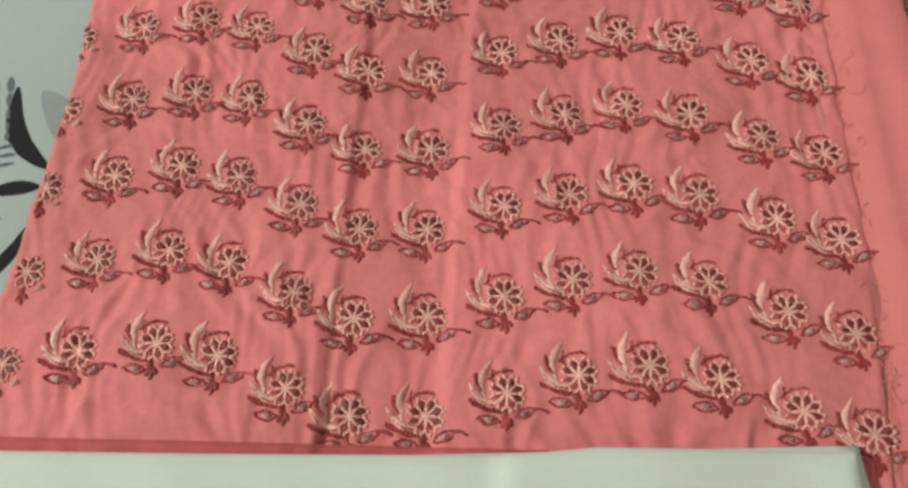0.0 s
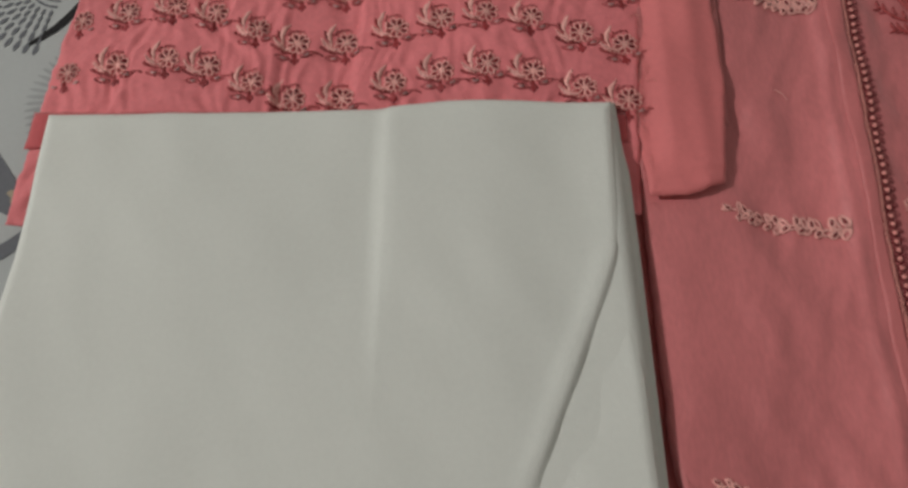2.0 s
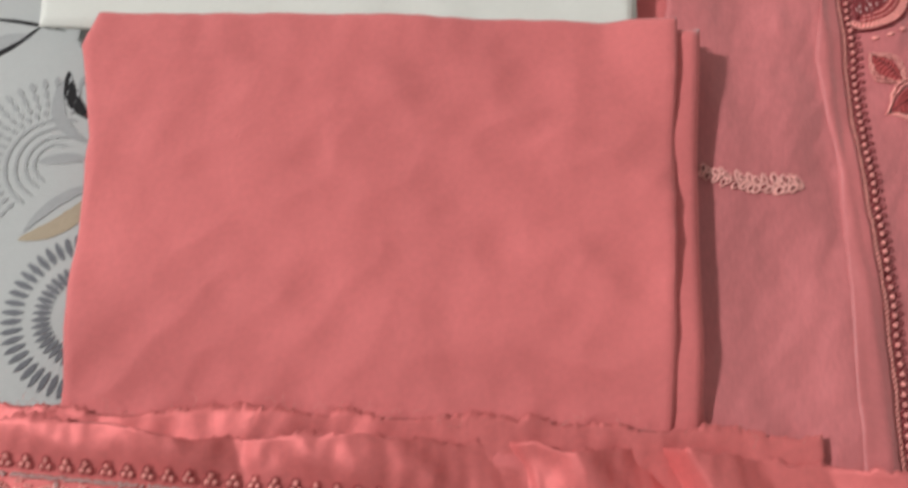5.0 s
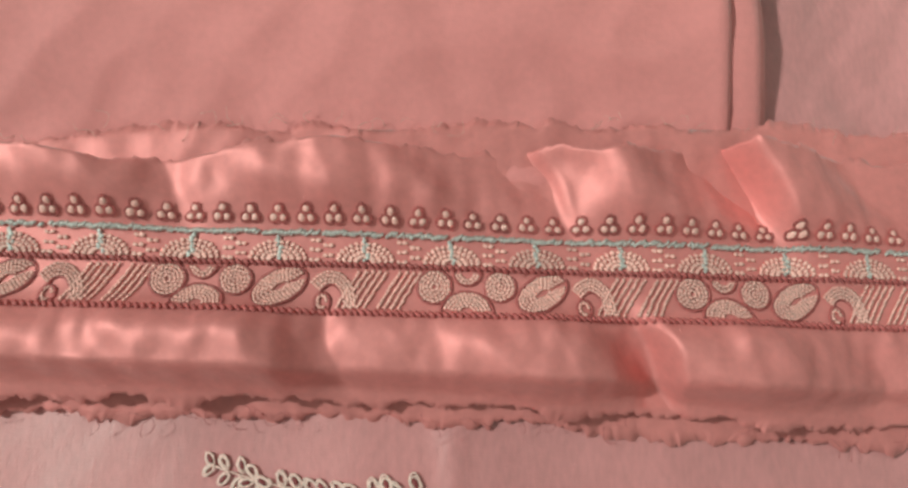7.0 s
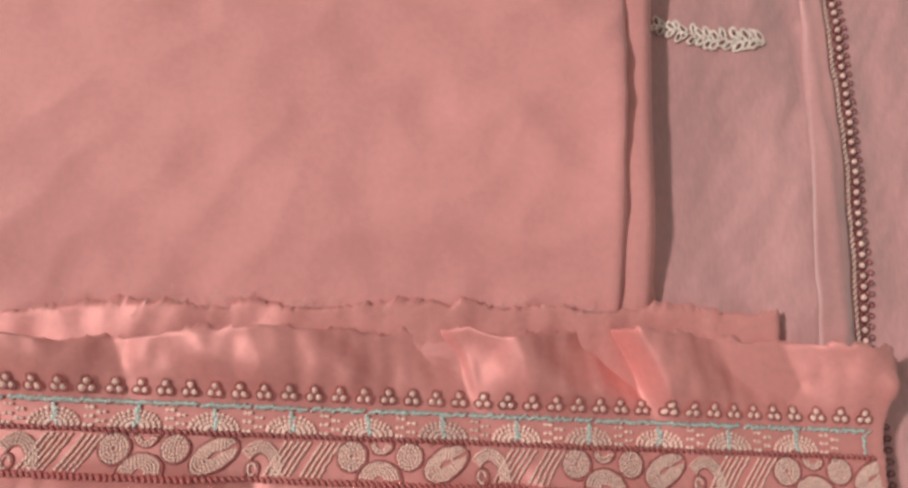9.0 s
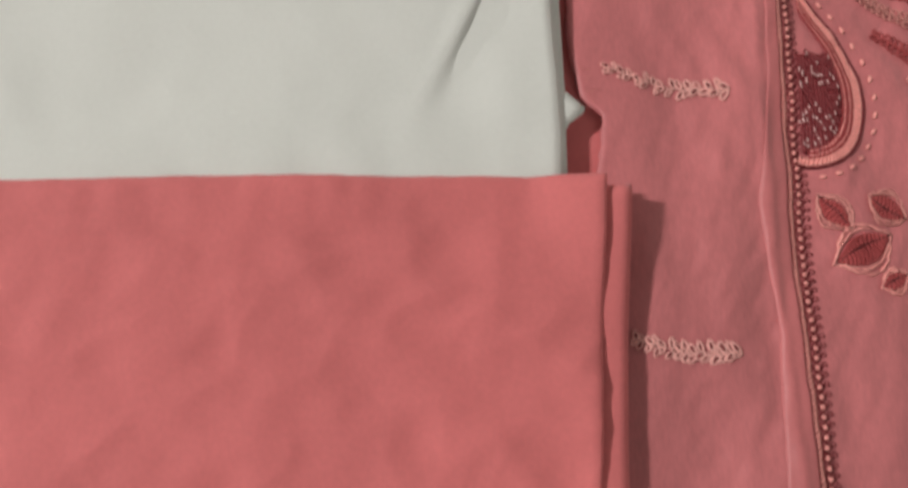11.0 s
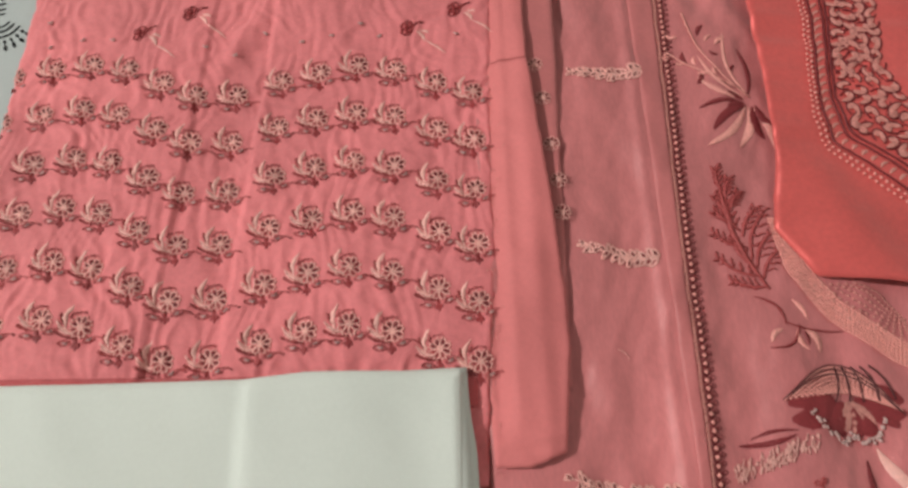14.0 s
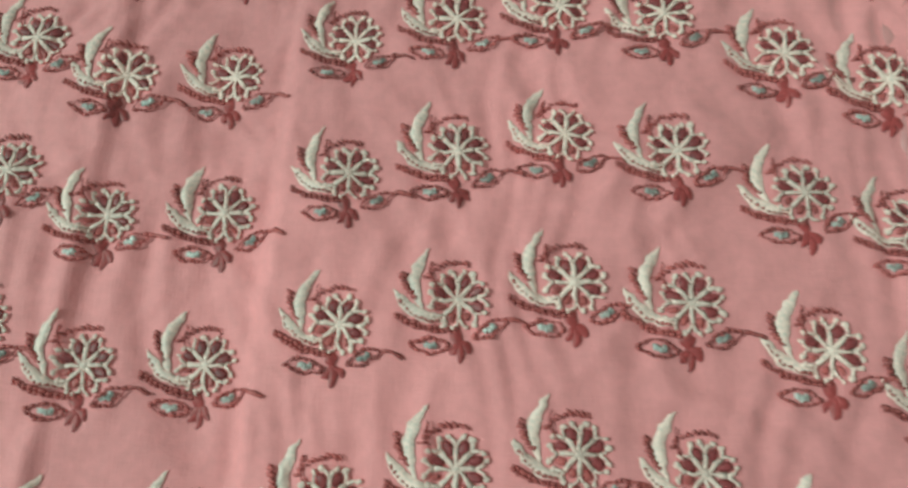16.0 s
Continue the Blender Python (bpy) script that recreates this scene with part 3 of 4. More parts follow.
def strip_height(x, y):
    z = 0.0170 + 0.0010 * n2(x * 40, y * 10, 22) + 0.0010 * n2(x * 60 + y * 30, y * 40, 25) - 0.0022 * abs(n2(x * 22 + y * 22, y * 16 - x * 12, 27)) + 0.001
    z += 0.002 * math.exp(-((x - 0.058 - 0.10 * (0.28 - y) * 0.2) / 0.008) ** 2)
    z -= 0.0025 * smooth(0.274, 0.282, y)
    z -= 0.0095 * (1 - smooth(0.026, 0.044, x)) * smooth(-0.06, -0.03, y)
    z -= 0.003 * smooth(0.050, 0.080, x) * (1 - smooth(0.05, 0.16, y))
    z += 0.0045 * smooth(0.045, 0.070, x) * smooth(0.04, 0.12, y)
    return z + 0.0012 * math.exp(-((y + 0.055 - 0.2 * (x - 0.05)) / 0.003) ** 2)


strip = tagged(cloth("folded_fabric_strip", [(0.023, -0.074), (0.05, -0.0735), (0.076, -0.064)], [(0.076, -0.064), (0.085, 0.02), (0.084, 0.06), (0.0785, 0.14), (0.066, 0.28), (0.063, 0.5)],
                     [(0.026, 0.5), (0.063, 0.5)], [(0.023, -0.074), (0.021, -0.02), (0.021, 0.02), (0.024, 0.1), (0.024, 0.17), (0.028, 0.29), (0.026, 0.5)], 26, 170, strip_height, STRIP_PINK,
                     fray=0.0008, round_edge=0.003), "narrow salmon pink cotton strip folded beside the embroidered panel", "fabric strip")
# darker pink than the strip: some of the fold's shade is in the colour
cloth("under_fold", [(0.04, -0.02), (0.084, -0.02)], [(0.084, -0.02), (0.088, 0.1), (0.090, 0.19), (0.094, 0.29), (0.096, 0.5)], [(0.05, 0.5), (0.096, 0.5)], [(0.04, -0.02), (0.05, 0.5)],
      16, 110, strip_under_height, HEM_PINK, strip, "inner fold, its shade partly in a darker pink, with small flowers", fray=0.0006)
frays(strip, strip_height, [(0.028, -0.05), (0.032, 0.1), (0.036, 0.29)], 16, 0.008, ROSE, 5)
for x, y in ((0.0785, 0.240), (0.083, 0.193), (0.0865, 0.158), (0.0735, 0.276), (0.0875, 0.128)):
    flower = stitched(ROSETTE, "flower_motif", CREAM, strip, strip_under_height, x, y, 0.3, 0.78, flat=0.5, lift=0.0004)
    stitched(HEARTS, "petal_filling", RED, flower, strip_under_height, x, y, 0.3, 0.78, flat=0.5, lift=0.0004)
st = Stitches()
st.thread([(x, 0.281 - 0.08 * (x - 0.035), 0.0006) for x in np.linspace(0.034, 0.066, 12)], 0.0005, 4)
stitched(st, "seam", BRICK, strip, strip_height)


# ---- sprigs and the beaded border of the sheer front ----
def sprig(a, b, seed):
    r = random.Random(seed)
    stem, clusters, dots = Stitches(), [], []
    line = bent(a, b, -0.06, 15)
    back = math.atan2(a[1] - b[1], a[0] - b[0])
    for k, p in enumerate(line):
        big = 0.0030 + 0.0016 * (k / 14)
        loops = Stitches()
        clusters.append(loops)
        for side in (1, -1):
            t = back + side * (0.85 + r.uniform(-0.35, 0.35))
            t += r.uniform(-0.35, 0.35)
            cx, cy = p.x + 1.05 * big * math.cos(t) + r.uniform(-0.0012, 0.0012), p.y + 1.05 * big * math.sin(t) + r.uniform(-0.001, 0.001)
            for grow in (1.0, 0.72):
                loops.thread([(q[0] + r.uniform(-3e-4, 3e-4), q[1] + r.uniform(-3e-4, 3e-4), 0.0006) for q in ring(cx, cy, big * grow, big * 0.52 * grow, t, 10)], 0.00055, 5, closed=True)
            if (side == 1) == bool(k % 2):
                dots.append(Stitches().bead(cx, cy, 0.0010, 0.0011, 0.6, 6, 4, 2.2, t))
    stem.thread([(*p, 0.0004) for p in line], 0.0005, 4)
    sp = stitched(stem, "embroidered_sprig", CREAM, front, front_height, label="cream thread sprig with maroon buds")
    for petals in clusters:
        stitched(petals, "looped_petal", CREAM, sp, front_height)
    for bud in dots:
        stitched(bud, "bud", RED, sp, front_height)


for k, (a, b) in enumerate((((0.108, 0.271), (0.170, 0.267)), ((0.104, 0.099), (0.162, 0.086)), ((0.079, -0.082), (0.158, -0.096)),
                            ((0.051, -0.262), (0.136, -0.278)), ((0.062, -0.456), (0.130, -0.464)), ((-0.208, -0.776), (-0.120, -0.790)), ((0.09, 0.44), (0.17, 0.43)))):
    sprig(a, b, 30 + k)


def border_x(y):
    return 0.181 + 0.016 * y + (0.02 * (y - 0.1) if y > 0.1 else 0)


cord, loops = Stitches(), Stitches()
ys = np.linspace(-0.95, 0.45, 420)
for k, y in enumerate(ys[:-1]):
    # a rope of short slanting stitches
    x = border_x(y) + 0.0006 * n2(y * 40, 3, 3)
    cord.thread([(x - 0.0011, y - 0.0008, 0.001), (x, y + 0.0012, 0.0017), (x + 0.0011, y + 0.0030, 0.001)], 0.00085, 5)
border = stitched(cord, "beaded_border", ROSE, front, front_height, label="rose corded edge with a row of beads")

for k, y in enumerate(np.arange(-0.95, 0.45, 0.0062)):
    x = border_x(y) + 0.0052
    loops.thread([(*p, 0.0006) for p in ring(x, y, 0.0027, 0.0026, n=8)], 0.0006, 4, closed=True)
    loops.thread([(*p, 0.0005) for p in ring(x + 0.0048, y + 0.002, 0.0018, 0.0015, n=6)], 0.00045, 4, closed=True)
stitched(loops, "loop_edging", RED, border, front_height)
bead = Stitches()
bead.bead(0, 0, 0, 0.0018, 0.8, 8, 5)
bead_mesh = bead.mesh("bead", PEARL)
for k, y in enumerate(np.arange(-0.95, 0.45, 0.0062)):
    x = border_x(y) + 0.0048 + 0.0004 * n2(y * 300, 1, 1)
    placed("bead", bead_mesh, border, m=Matrix.Translation((x, y, front_height(x, y) + 0.0021)))
cloth("hem", [(0.142, -0.95), (0.176, -0.95)], [(border_x(y) - 0.001, y) for y in np.linspace(-0.95, 0.45, 12)], [(0.165, 0.45), (0.189, 0.45)],
      [(0.142, -0.95), (0.146, -0.6), (0.158, -0.45), (0.152, -0.36), (0.166, -0.27), (0.170, -0.1), (0.168, 0.1), (0.165, 0.45)], 8, 200,
      lambda x, y: front_height(x, y) + 0.0013, HEM_PINK, front, "bright pink folded hem", thick=0.001)


# ---- embroidery beyond the border ----
def spray(base, tip, material, count=8, size=0.0031, name="leaf_spray"):
    st = Stitches()
    line = bent(base, tip, 0.04, count + 2)
    d = (Vector(tip) - Vector(base)).normalized()
    ang = math.atan2(d.y, d.x)
    st.thread([(*p, 0.0005) for p in line], 0.0006, 4)
    for k, p in enumerate(line[1:]):
        for side in (1, -1):
            a = ang + side * 0.85
            r = size * (1.1 - 0.5 * k / count)
            cx, cy = p.x + r * 1.3 * math.cos(a), p.y + r * 1.3 * math.sin(a)
            st.thread([(*q, 0.0006) for q in ring(cx, cy, r, r * 0.62, a, 9)], 0.00075, 5, closed=True)
    return stitched(st, name, material, front, front_height)


for base, tip, material in (((0.290, -0.186), (0.254, -0.090), BRICK), ((0.283, -0.192), (0.232, -0.150), ROSE), ((0.301, -0.203), (0.236, -0.178), BRICK),
                            ((0.298, -0.228), (0.242, -0.200), ROSE), ((0.300, -0.260), (0.251, -0.231), BRICK), ((0.293, -0.176), (0.304, -0.128), BRICK),
                            ((0.340, -0.190), (0.322, -0.150), ROSE)):
    spray(base, tip, material, 11, 0.0037)


def branch(base, tip, twigs, material):
    st = Stitches()
    st.thread([(*p, 0.0006) for p in bent(base, tip, 0.06, 10)], 0.0020, 5, taper=True)
    for f, a, ln in twigs:
        p = Vector(base).lerp(Vector(tip), f)
        q = (p.x + ln * math.cos(radians(a)), p.y + ln * math.sin(radians(a)))
        st.thread([(*v, 0.0006) for v in bent((p.x, p.y), q, 0.12, 6)], 0.0013, 5, taper=True)
        for g in (0.25, 0.45, 0.65, 0.85, 1.0):
            v = p.lerp(Vector(q), g)
            for da in (-50, 50):
                e = (v.x + 0.006 * math.cos(radians(a + da)), v.y + 0.006 * math.sin(radians(a + da)))
                st.thread([(*w, 0.0006) for w in bent((v.x, v.y), e, 0.2, 5)], 0.0010, 4, taper=True)
    return stitched(st, "red_branch", material, front, front_height, label="brick red thread branch with short twigs")


branch((0.247, 0.057), (0.222, 0.150), ((0.12, 150, 0.036), (0.3, 70, 0.042), (0.4, 150, 0.028), (0.5, 60, 0.028), (0.62, 140, 0.02), (0.75, 60, 0.018), (0.95, 95, 0.02), (0.1, 55, 0.03), (0.2, 120, 0.03), (0.55, 105, 0.03), (0.7, 120, 0.022), (0.85, 75, 0.02), (0.22, 60, 0.034), (0.03, 165, 0.026)), BRICK)


def petals(cx, cy, spec):
    cream, dark = Stitches(), Stitches()
    for a, ln, wide, kind in spec:
        p = (cx + ln * math.cos(radians(a)), cy + ln * math.sin(radians(a)))
        s = (cx + 0.006 * math.cos(radians(a)), cy + 0.006 * math.sin(radians(a)))
        if kind in "cb":
            cream.blade(bent(s, p, 0.12, 13), wide * 0.6, 0.0014)
        if kind in "db":
            dark.blade(bent(s, (cx + 0.75 * ln * math.cos(radians(a - 7)), cy + 0.75 * ln * math.sin(radians(a - 7))), -0.1, 11), wide * 0.7, 0.0016)
    flower = stitched(cream, "large_flower", LIGHT_ROSE, front, front_height, label="cream and maroon satin-stitch flower")
    stitched(dark, "dark_petals", RED, flower, front_height, lift=0.0009)
    return flower


petals(0.262, 0.232, ((195, 0.062, 0.006, "d"), (225, 0.062, 0.011, "b"), (250, 0.05, 0.012, "c"), (285, 0.052, 0.013, "b"), (310, 0.045, 0.01, "d"), (150, 0.05, 0.008, "c"),
                      (130, 0.062, 0.007, "c"), (100, 0.075, 0.006, "b"), (168, 0.03, 0.007, "d"), (205, 0.03, 0.008, "d")))
for x, y, a in ((0.199, 0.285, 200), (0.212, 0.273, 100), (0.226, 0.304, 60), (0.240, 0.292, 40), (0.207, 0.303, 160), (0.222, 0.262, 250)):
    st = Stitches()
    e = (x + 0.013 * math.cos(radians(a)), y + 0.013 * math.sin(radians(a)))
    st.blade(bent((x, y), e, 0.15, 9), 0.0042, 0.0014)
    stitched(st, "leaf", RED if int(a) % 40 else LIGHT_ROSE, front, front_height)
st = Stitches()
st.thread([(*p, 0.0006) for p in bent((0.262, 0.236), (0.215, 0.33), 0.1, 12)], 0.001, 5)
st.thread([(*p, 0.0006) for p in bent((0.255, 0.245), (0.195, 0.287), 0.05, 10)], 0.001, 5)
stem = stitched(st, "flower_stem", LIGHT_ROSE, front, front_height)
for x, y, a in ((0.246, 0.252, 175), (0.236, 0.258, 95), (0.228, 0.263, 190), (0.219, 0.270, 90), (0.211, 0.275, 180), (0.250, 0.262, 60), (0.241, 0.281, 150), (0.232, 0.297, 45)):
    e = (x + 0.009 * math.cos(radians(a)), y + 0.009 * math.sin(radians(a)))
    stitched(Stitches().blade(bent((x, y), e, 0.2, 8), 0.0032, 0.0012), "leaf", RED if x > 0.24 else LIGHT_ROSE, stem, front_height)


def paisley():
    band, rows, dark, silver, dots = Stitches(), [], Stitches(), Stitches(), Stitches()
    tip = Vector((0.193, -0.192))

    def curve(f, s):
        """Ring f from the rim (0) to the heart (1); s runs from the tip round to the foot."""
        c = Vector((0.198 - 0.004 * f, -0.288))
        a = radians(80 - 190 * s)
        rx, ry = 0.047 * (1 - f * 0.66), 0.047 * (1 - 0.52 * f)
        p = c + Vector((rx * math.cos(a), ry * math.sin(a)))
        k = (1 - s) ** 2.2
        return p.lerp(tip + Vector((0.0, -0.03 * f)), k)
    for j in range(5):
        rr = [(*curve(0.03 + 0.047 * j, s), 0.0008) for s in np.linspace(0.0, 1.0, 40)]
        dashes(band, [(q[0], q[1]) for q in rr], 0.0026, 0.0009)
    dark.thread([(*curve(-0.035, s), 0.0008) for s in np.linspace(0.1, 1.0, 40)], 0.0012, 5)
    r = random.Random(8)
    heart, glint = Stitches(), []
    for s in np.linspace(0.34, 0.97, 26):
        far = curve(0.60, s)
        for k, x in enumerate(np.arange(0.188, far.x, 0.0022)):
            y = far.y + r.uniform(-0.002, 0.002)
            heart.thread([(x - 0.0006, y + 0.0036, 0.0004), (x, y, 0.0012), (x + 0.0008, y - 0.0036, 0.0004)], 0.0011, 5)
            if r.random() < 0.22:
                glint.append((x, y))
    rows.append(("dark_heart", RED, heart))
    for x, y in glint:
        rows.append(("silver_bead", SILVER, Stitches().bead(x, y, 0.0022, 0.0007, 0.8, 6, 4, 2.8, 1.8 + r.uniform(-0.25, 0.25))))
    silver.blade(bent((0.186, -0.300), (0.193, -0.332), 0.25, 10), 0.006, 0.0016)
    for k in range(16):
        p = curve(-0.34, 0.08 + 0.055 * k)
        dots.bead(p.x, p.y, 0.0006, 0.0015, 0.8, 6, 4, 2.0, radians(80 - 190 * (0.08 + 0.055 * k)) + 1.57)
    for f in (0.25, 0.265, 0.40, 0.415, 0.55):
        rows.append(("dark_thread", CRIMSON, Stitches().thread([(*curve(f, s), 0.0006) for s in np.linspace(0.05, 0.95, 34)], 0.0010, 5)))
    for f in (0.30, 0.335, 0.37, 0.45, 0.485, 0.52):
        rows.append(("rose_thread", LIGHT_ROSE if f in (0.335, 0.485) else BRICK, Stitches()))
        dashes(rows[-1][2], [curve(f, s) for s in np.linspace(0.03, 0.94, 34)], 0.003, 0.0010)
    top = stitched(band, "paisley", LIGHT_ROSE, front, front_height, label="cream and maroon paisley with silver beads")
    for st, nm, mat in [(dark, "dark_outline", RED), (silver, "silver_leaf", SILVER), (dots, "dotted_rim", LIGHT_ROSE)] + [(c, a, b) for a, b, c in rows]:
        stitched(st, nm, mat, top, front_height)


paisley()


def outlined_leaf(a, b, width, turned=0.0):
    out, fill = Stitches(), Stitches()
    for side in (1, -1):
        pts = bent(a, b, side * width, 13)
        out.thread([(p.x + 0.0007 * (k % 2), p.y + 0.0007 * (k % 2), 0.0008) for k, p in enumerate(pts)], 0.0009, 5)
        out.thread([(p.x + 0.0009 * ((k + 1) % 2), p.y, 0.0006) for k, p in enumerate(bent(a, b, side * (width + 0.09), 15))], 0.0007, 4)
    for q in range(-4, 5):
        dashes(fill, bent(Vector(a).lerp(Vector(b), 0.08), Vector(a).lerp(Vector(b), 0.92), width * 0.2 * q, 11), 0.0028, 0.0011)
    leaf = stitched(out, "outlined_leaf", LIGHT_ROSE, front, front_height, label="maroon leaf with a pale rose thread outline", rough=0.0016)
    stitched(fill, "fill", BRICK, leaf, front_height)
    vein = Stitches()
    vein.thread([(*p, 0.0016) for p in bent(a, b, 0.05, 8)], 0.0006, 4, taper=True)
    stitched(vein, "vein", GREY_THREAD, leaf, front_height)


for a, b, w in (((0.192, -0.356), (0.212, -0.380), 0.28), ((0.199, -0.404), (0.239, -0.383), 0.3), ((0.252, -0.372), (0.225, -0.356), 0.32), ((0.228, -0.420), (0.248, -0.410), 0.3),
                ((0.268, -0.266), (0.300, -0.275), 0.2), ((0.262, -0.385), (0.292, -0.372), 0.3), ((0.25, -0.44), (0.285, -0.425), 0.3)):
    outlined_leaf(a, b, w)


def domed_flower():
    """The maroon flower with silver rows and a cream dome above."""
    red, cream, dark, silver, fuzz, rosy = (Stitches() for _ in range(6))
    for k, (a, ln) in enumerate(((182, 0.044), (200, 0.046), (218, 0.040), (238, 0.034), (258, 0.032), (280, 0.033), (302, 0.036), (324, 0.042), (345, 0.044), (358, 0.042))):
        tip = (0.286 + ln * math.cos(radians(a)), -0.032 + 0.8 * ln * math.sin(radians(a)))
        red.blade(bent((0.286 + 0.008 * math.cos(radians(a)), -0.032), tip, 0.12 if k % 2 else -0.1, 11), 0.017, 0.0012)
    for a in (225, 250, 272, 295, 318):
        tip = (0.288 + 0.024 * math.cos(radians(a)), -0.034 + 0.022 * math.sin(radians(a)))
        rosy.blade(bent((0.288, -0.032), tip, 0.1, 9), 0.009, 0.0012)
    for k in range(11):
        dashes(cream, bent((0.240 + 0.004 * k, -0.030 + 0.0005 * k), (0.325 - 0.002 * k, -0.040 + 0.001 * k), 0.34 - 0.028 * k, 16), 0.003, 0.0010)
    for k in range(3):
        dark.thread([(*p, 0.0016) for p in bent((0.239, -0.030), (0.326, -0.043), 0.37 - 0.04 * k, 18)], 0.0005, 5)
    for k in range(5):
        dark.thread([(*p, 0.0018) for p in bent((0.284 + 0.006 * k, -0.006), (0.278 + 0.011 * k, -0.032), 0.1, 7)], 0.0008, 4)
    r = random.Random(2)
    zig = along([(0.258, -0.040), (0.266, -0.052), (0.277, -0.063), (0.286, -0.056), (0.294, -0.063), (0.304, -0.058), (0.310, -0.047)])
    for k in range(44):
        p = zig(k / 43)
        silver.bead(p.x + r.uniform(-0.0018, 0.0018), p.y + r.uniform(-0.0018, 0.0018), 0.003, 0.0014, 0.7, 6, 4, 1.3, r.uniform(0, 3))
    for k in range(150):
        s = r.random()
        x, y = 0.196 + 0.062 * s, -0.084 + 0.022 * s + r.uniform(-0.006, 0.006)
        fuzz.thread([(x, y, 0.0006), (x + r.uniform(0.0, 0.002), y + r.uniform(0.0025, 0.005), 0.0012)], 0.00055, 4)
    top = stitched(red, "domed_flower", RED, front, front_height, label="maroon flower with silver rows under a cream dome")
    for st, nm, mat in ((rosy, "rose_heart", ROSE), (cream, "cream_dome", LIGHT_ROSE), (dark, "dome_outline", GREY_THREAD), (silver, "silver_row", SILVER), (fuzz, "cream_fringe", CREAM)):
        stitched(st, nm, mat, top, front_height)
    st = Stitches()
    st.blade(bent((0.203, -0.062), (0.244, -0.055), -0.06, 13), 0.0042, 0.0012)
    st.blade(bent((0.212, -0.058), (0.246, -0.052), 0.08, 11), 0.0022, 0.0012)
    stitched(st, "bud", RED, top, front_height)
    st = Stitches()
    st.blade(bent((0.293, -0.074), (0.300, -0.110), -0.1, 11), 0.005, 0.0014)
    stitched(st, "bud", RED, top, front_height)
    st = Stitches()
    st.blade(bent((0.302, -0.066), (0.328, -0.105), -0.06, 11), 0.008, 0.0014)
    stitched(st, "leaf", CREAM, top, front_height)


domed_flower()

# the cream arc that runs out of the neckline, and its small twig
arc, twig, shade = Stitches(), Stitches(), Stitches()
for j in range(9):
    off = 0.0022 * j
    pts = [(0.256 + off, 0.118), (0.262 + off, 0.072 + 0.3 * off), (0.287 + 0.8 * off, 0.034 + 0.6 * off), (0.330 + 0.5 * off, -0.002 + 0.8 * off), (0.37, -0.02 + 0.8 * off)]
    at = along(pts)
    dashes(arc, [at(s / 26) for s in range(27)], 0.003, 0.0010)
arc_ob = stitched(arc, "cream_arc", LIGHT_ROSE, front, front_height, label="broad cream satin-stitch arc")
for j in range(7):
    at = along([(0.278 + 0.006 * j, 0.060), (0.300 + 0.005 * j, 0.034 + 0.003 * j), (0.345, 0.012 + 0.003 * j)])
    for s in range(14):
        p = at(s / 13)
        shade.bead(p.x, p.y, 0.0009, 0.0011, 0.7, 6, 4, 1.5, -0.7)
stitched(shade, "beaded_ground", ROSE, arc_ob, front_height)
twig.thread([(*p, 0.0006) for p in bent((0.234, 0.052), (0.254, 0.028), 0.18, 10)], 0.0010, 5, taper=True)
twig.thread([(*p, 0.0006) for p in bent((0.252, 0.030), (0.298, 0.022), -0.06, 10)], 0.0010, 5, taper=True)
twig.thread([(*p, 0.0006) for p in bent((0.264, 0.028), (0.238, 0.010), 0.25, 8)], 0.0010, 5, taper=True)
twig_ob = stitched(twig, "twig", CRIMSON, front, front_height, label="crimson thread twig with pale leaves")
for a, b, bow, wide in (((0.268, 0.024), (0.276, 0.006), 0.2, 0.006), ((0.262, 0.024), (0.268, 0.008), -0.2, 0.004), ((0.240, 0.014), (0.250, 0.024), 0.2, 0.004), ((0.262, 0.048), (0.272, 0.032), 0.1, 0.004)):
    stitched(Stitches().blade(bent(a, b, bow, 9), wide, 0.0012), "leaf", LIGHT_ROSE, twig_ob, front_height)
stitched(Stitches().blade(bent((0.266, 0.023), (0.268, 0.011), 0.1, 7), 0.003, 0.0016), "bud", RED, twig_ob, front_height)


frays(front, front_height, [(0.021, -0.08), (0.025, -0.24), (0.044, -0.30)], 26, 0.010, ROSE, 17)
for a, b in (((0.203, -0.118), (0.222, -0.136)), ((0.122, 0.012), (0.130, 0.004)), ((0.218, -0.12), (0.232, -0.145))):
    thread_end = Stitches().thread([(*p, 0.001) for p in bent(a, b, 0.15, 7)], 0.00035, 4)
    stitched(thread_end, "loose_thread", CREAM, front, front_height)


# ---- coral satin neckline piece ----
def coral_height(x, y):
    low = 1 - smooth(0.15, 0.19, y)
    z = 0.0135 + 0.0022 * n2(x * 9 + y * 6, y * 40, 31) + 0.0024 * n2(x * 12 + y * 10, y * 75, 33)
    # the lower end swells towards the lamp side, the upper band falls away from it
    z += low * (0.012 * smooth(0.262, 0.325, x + 0.3 * (y - 0.1)) - 0.008 * smooth(0.315, 0.36, x + 0.5 * (y - 0.1)))
    z += (1 - low) * (0.007 - 0.11 * min(0.06, max(0.0, x - 0.27)))
    return max(z, 0.0125)


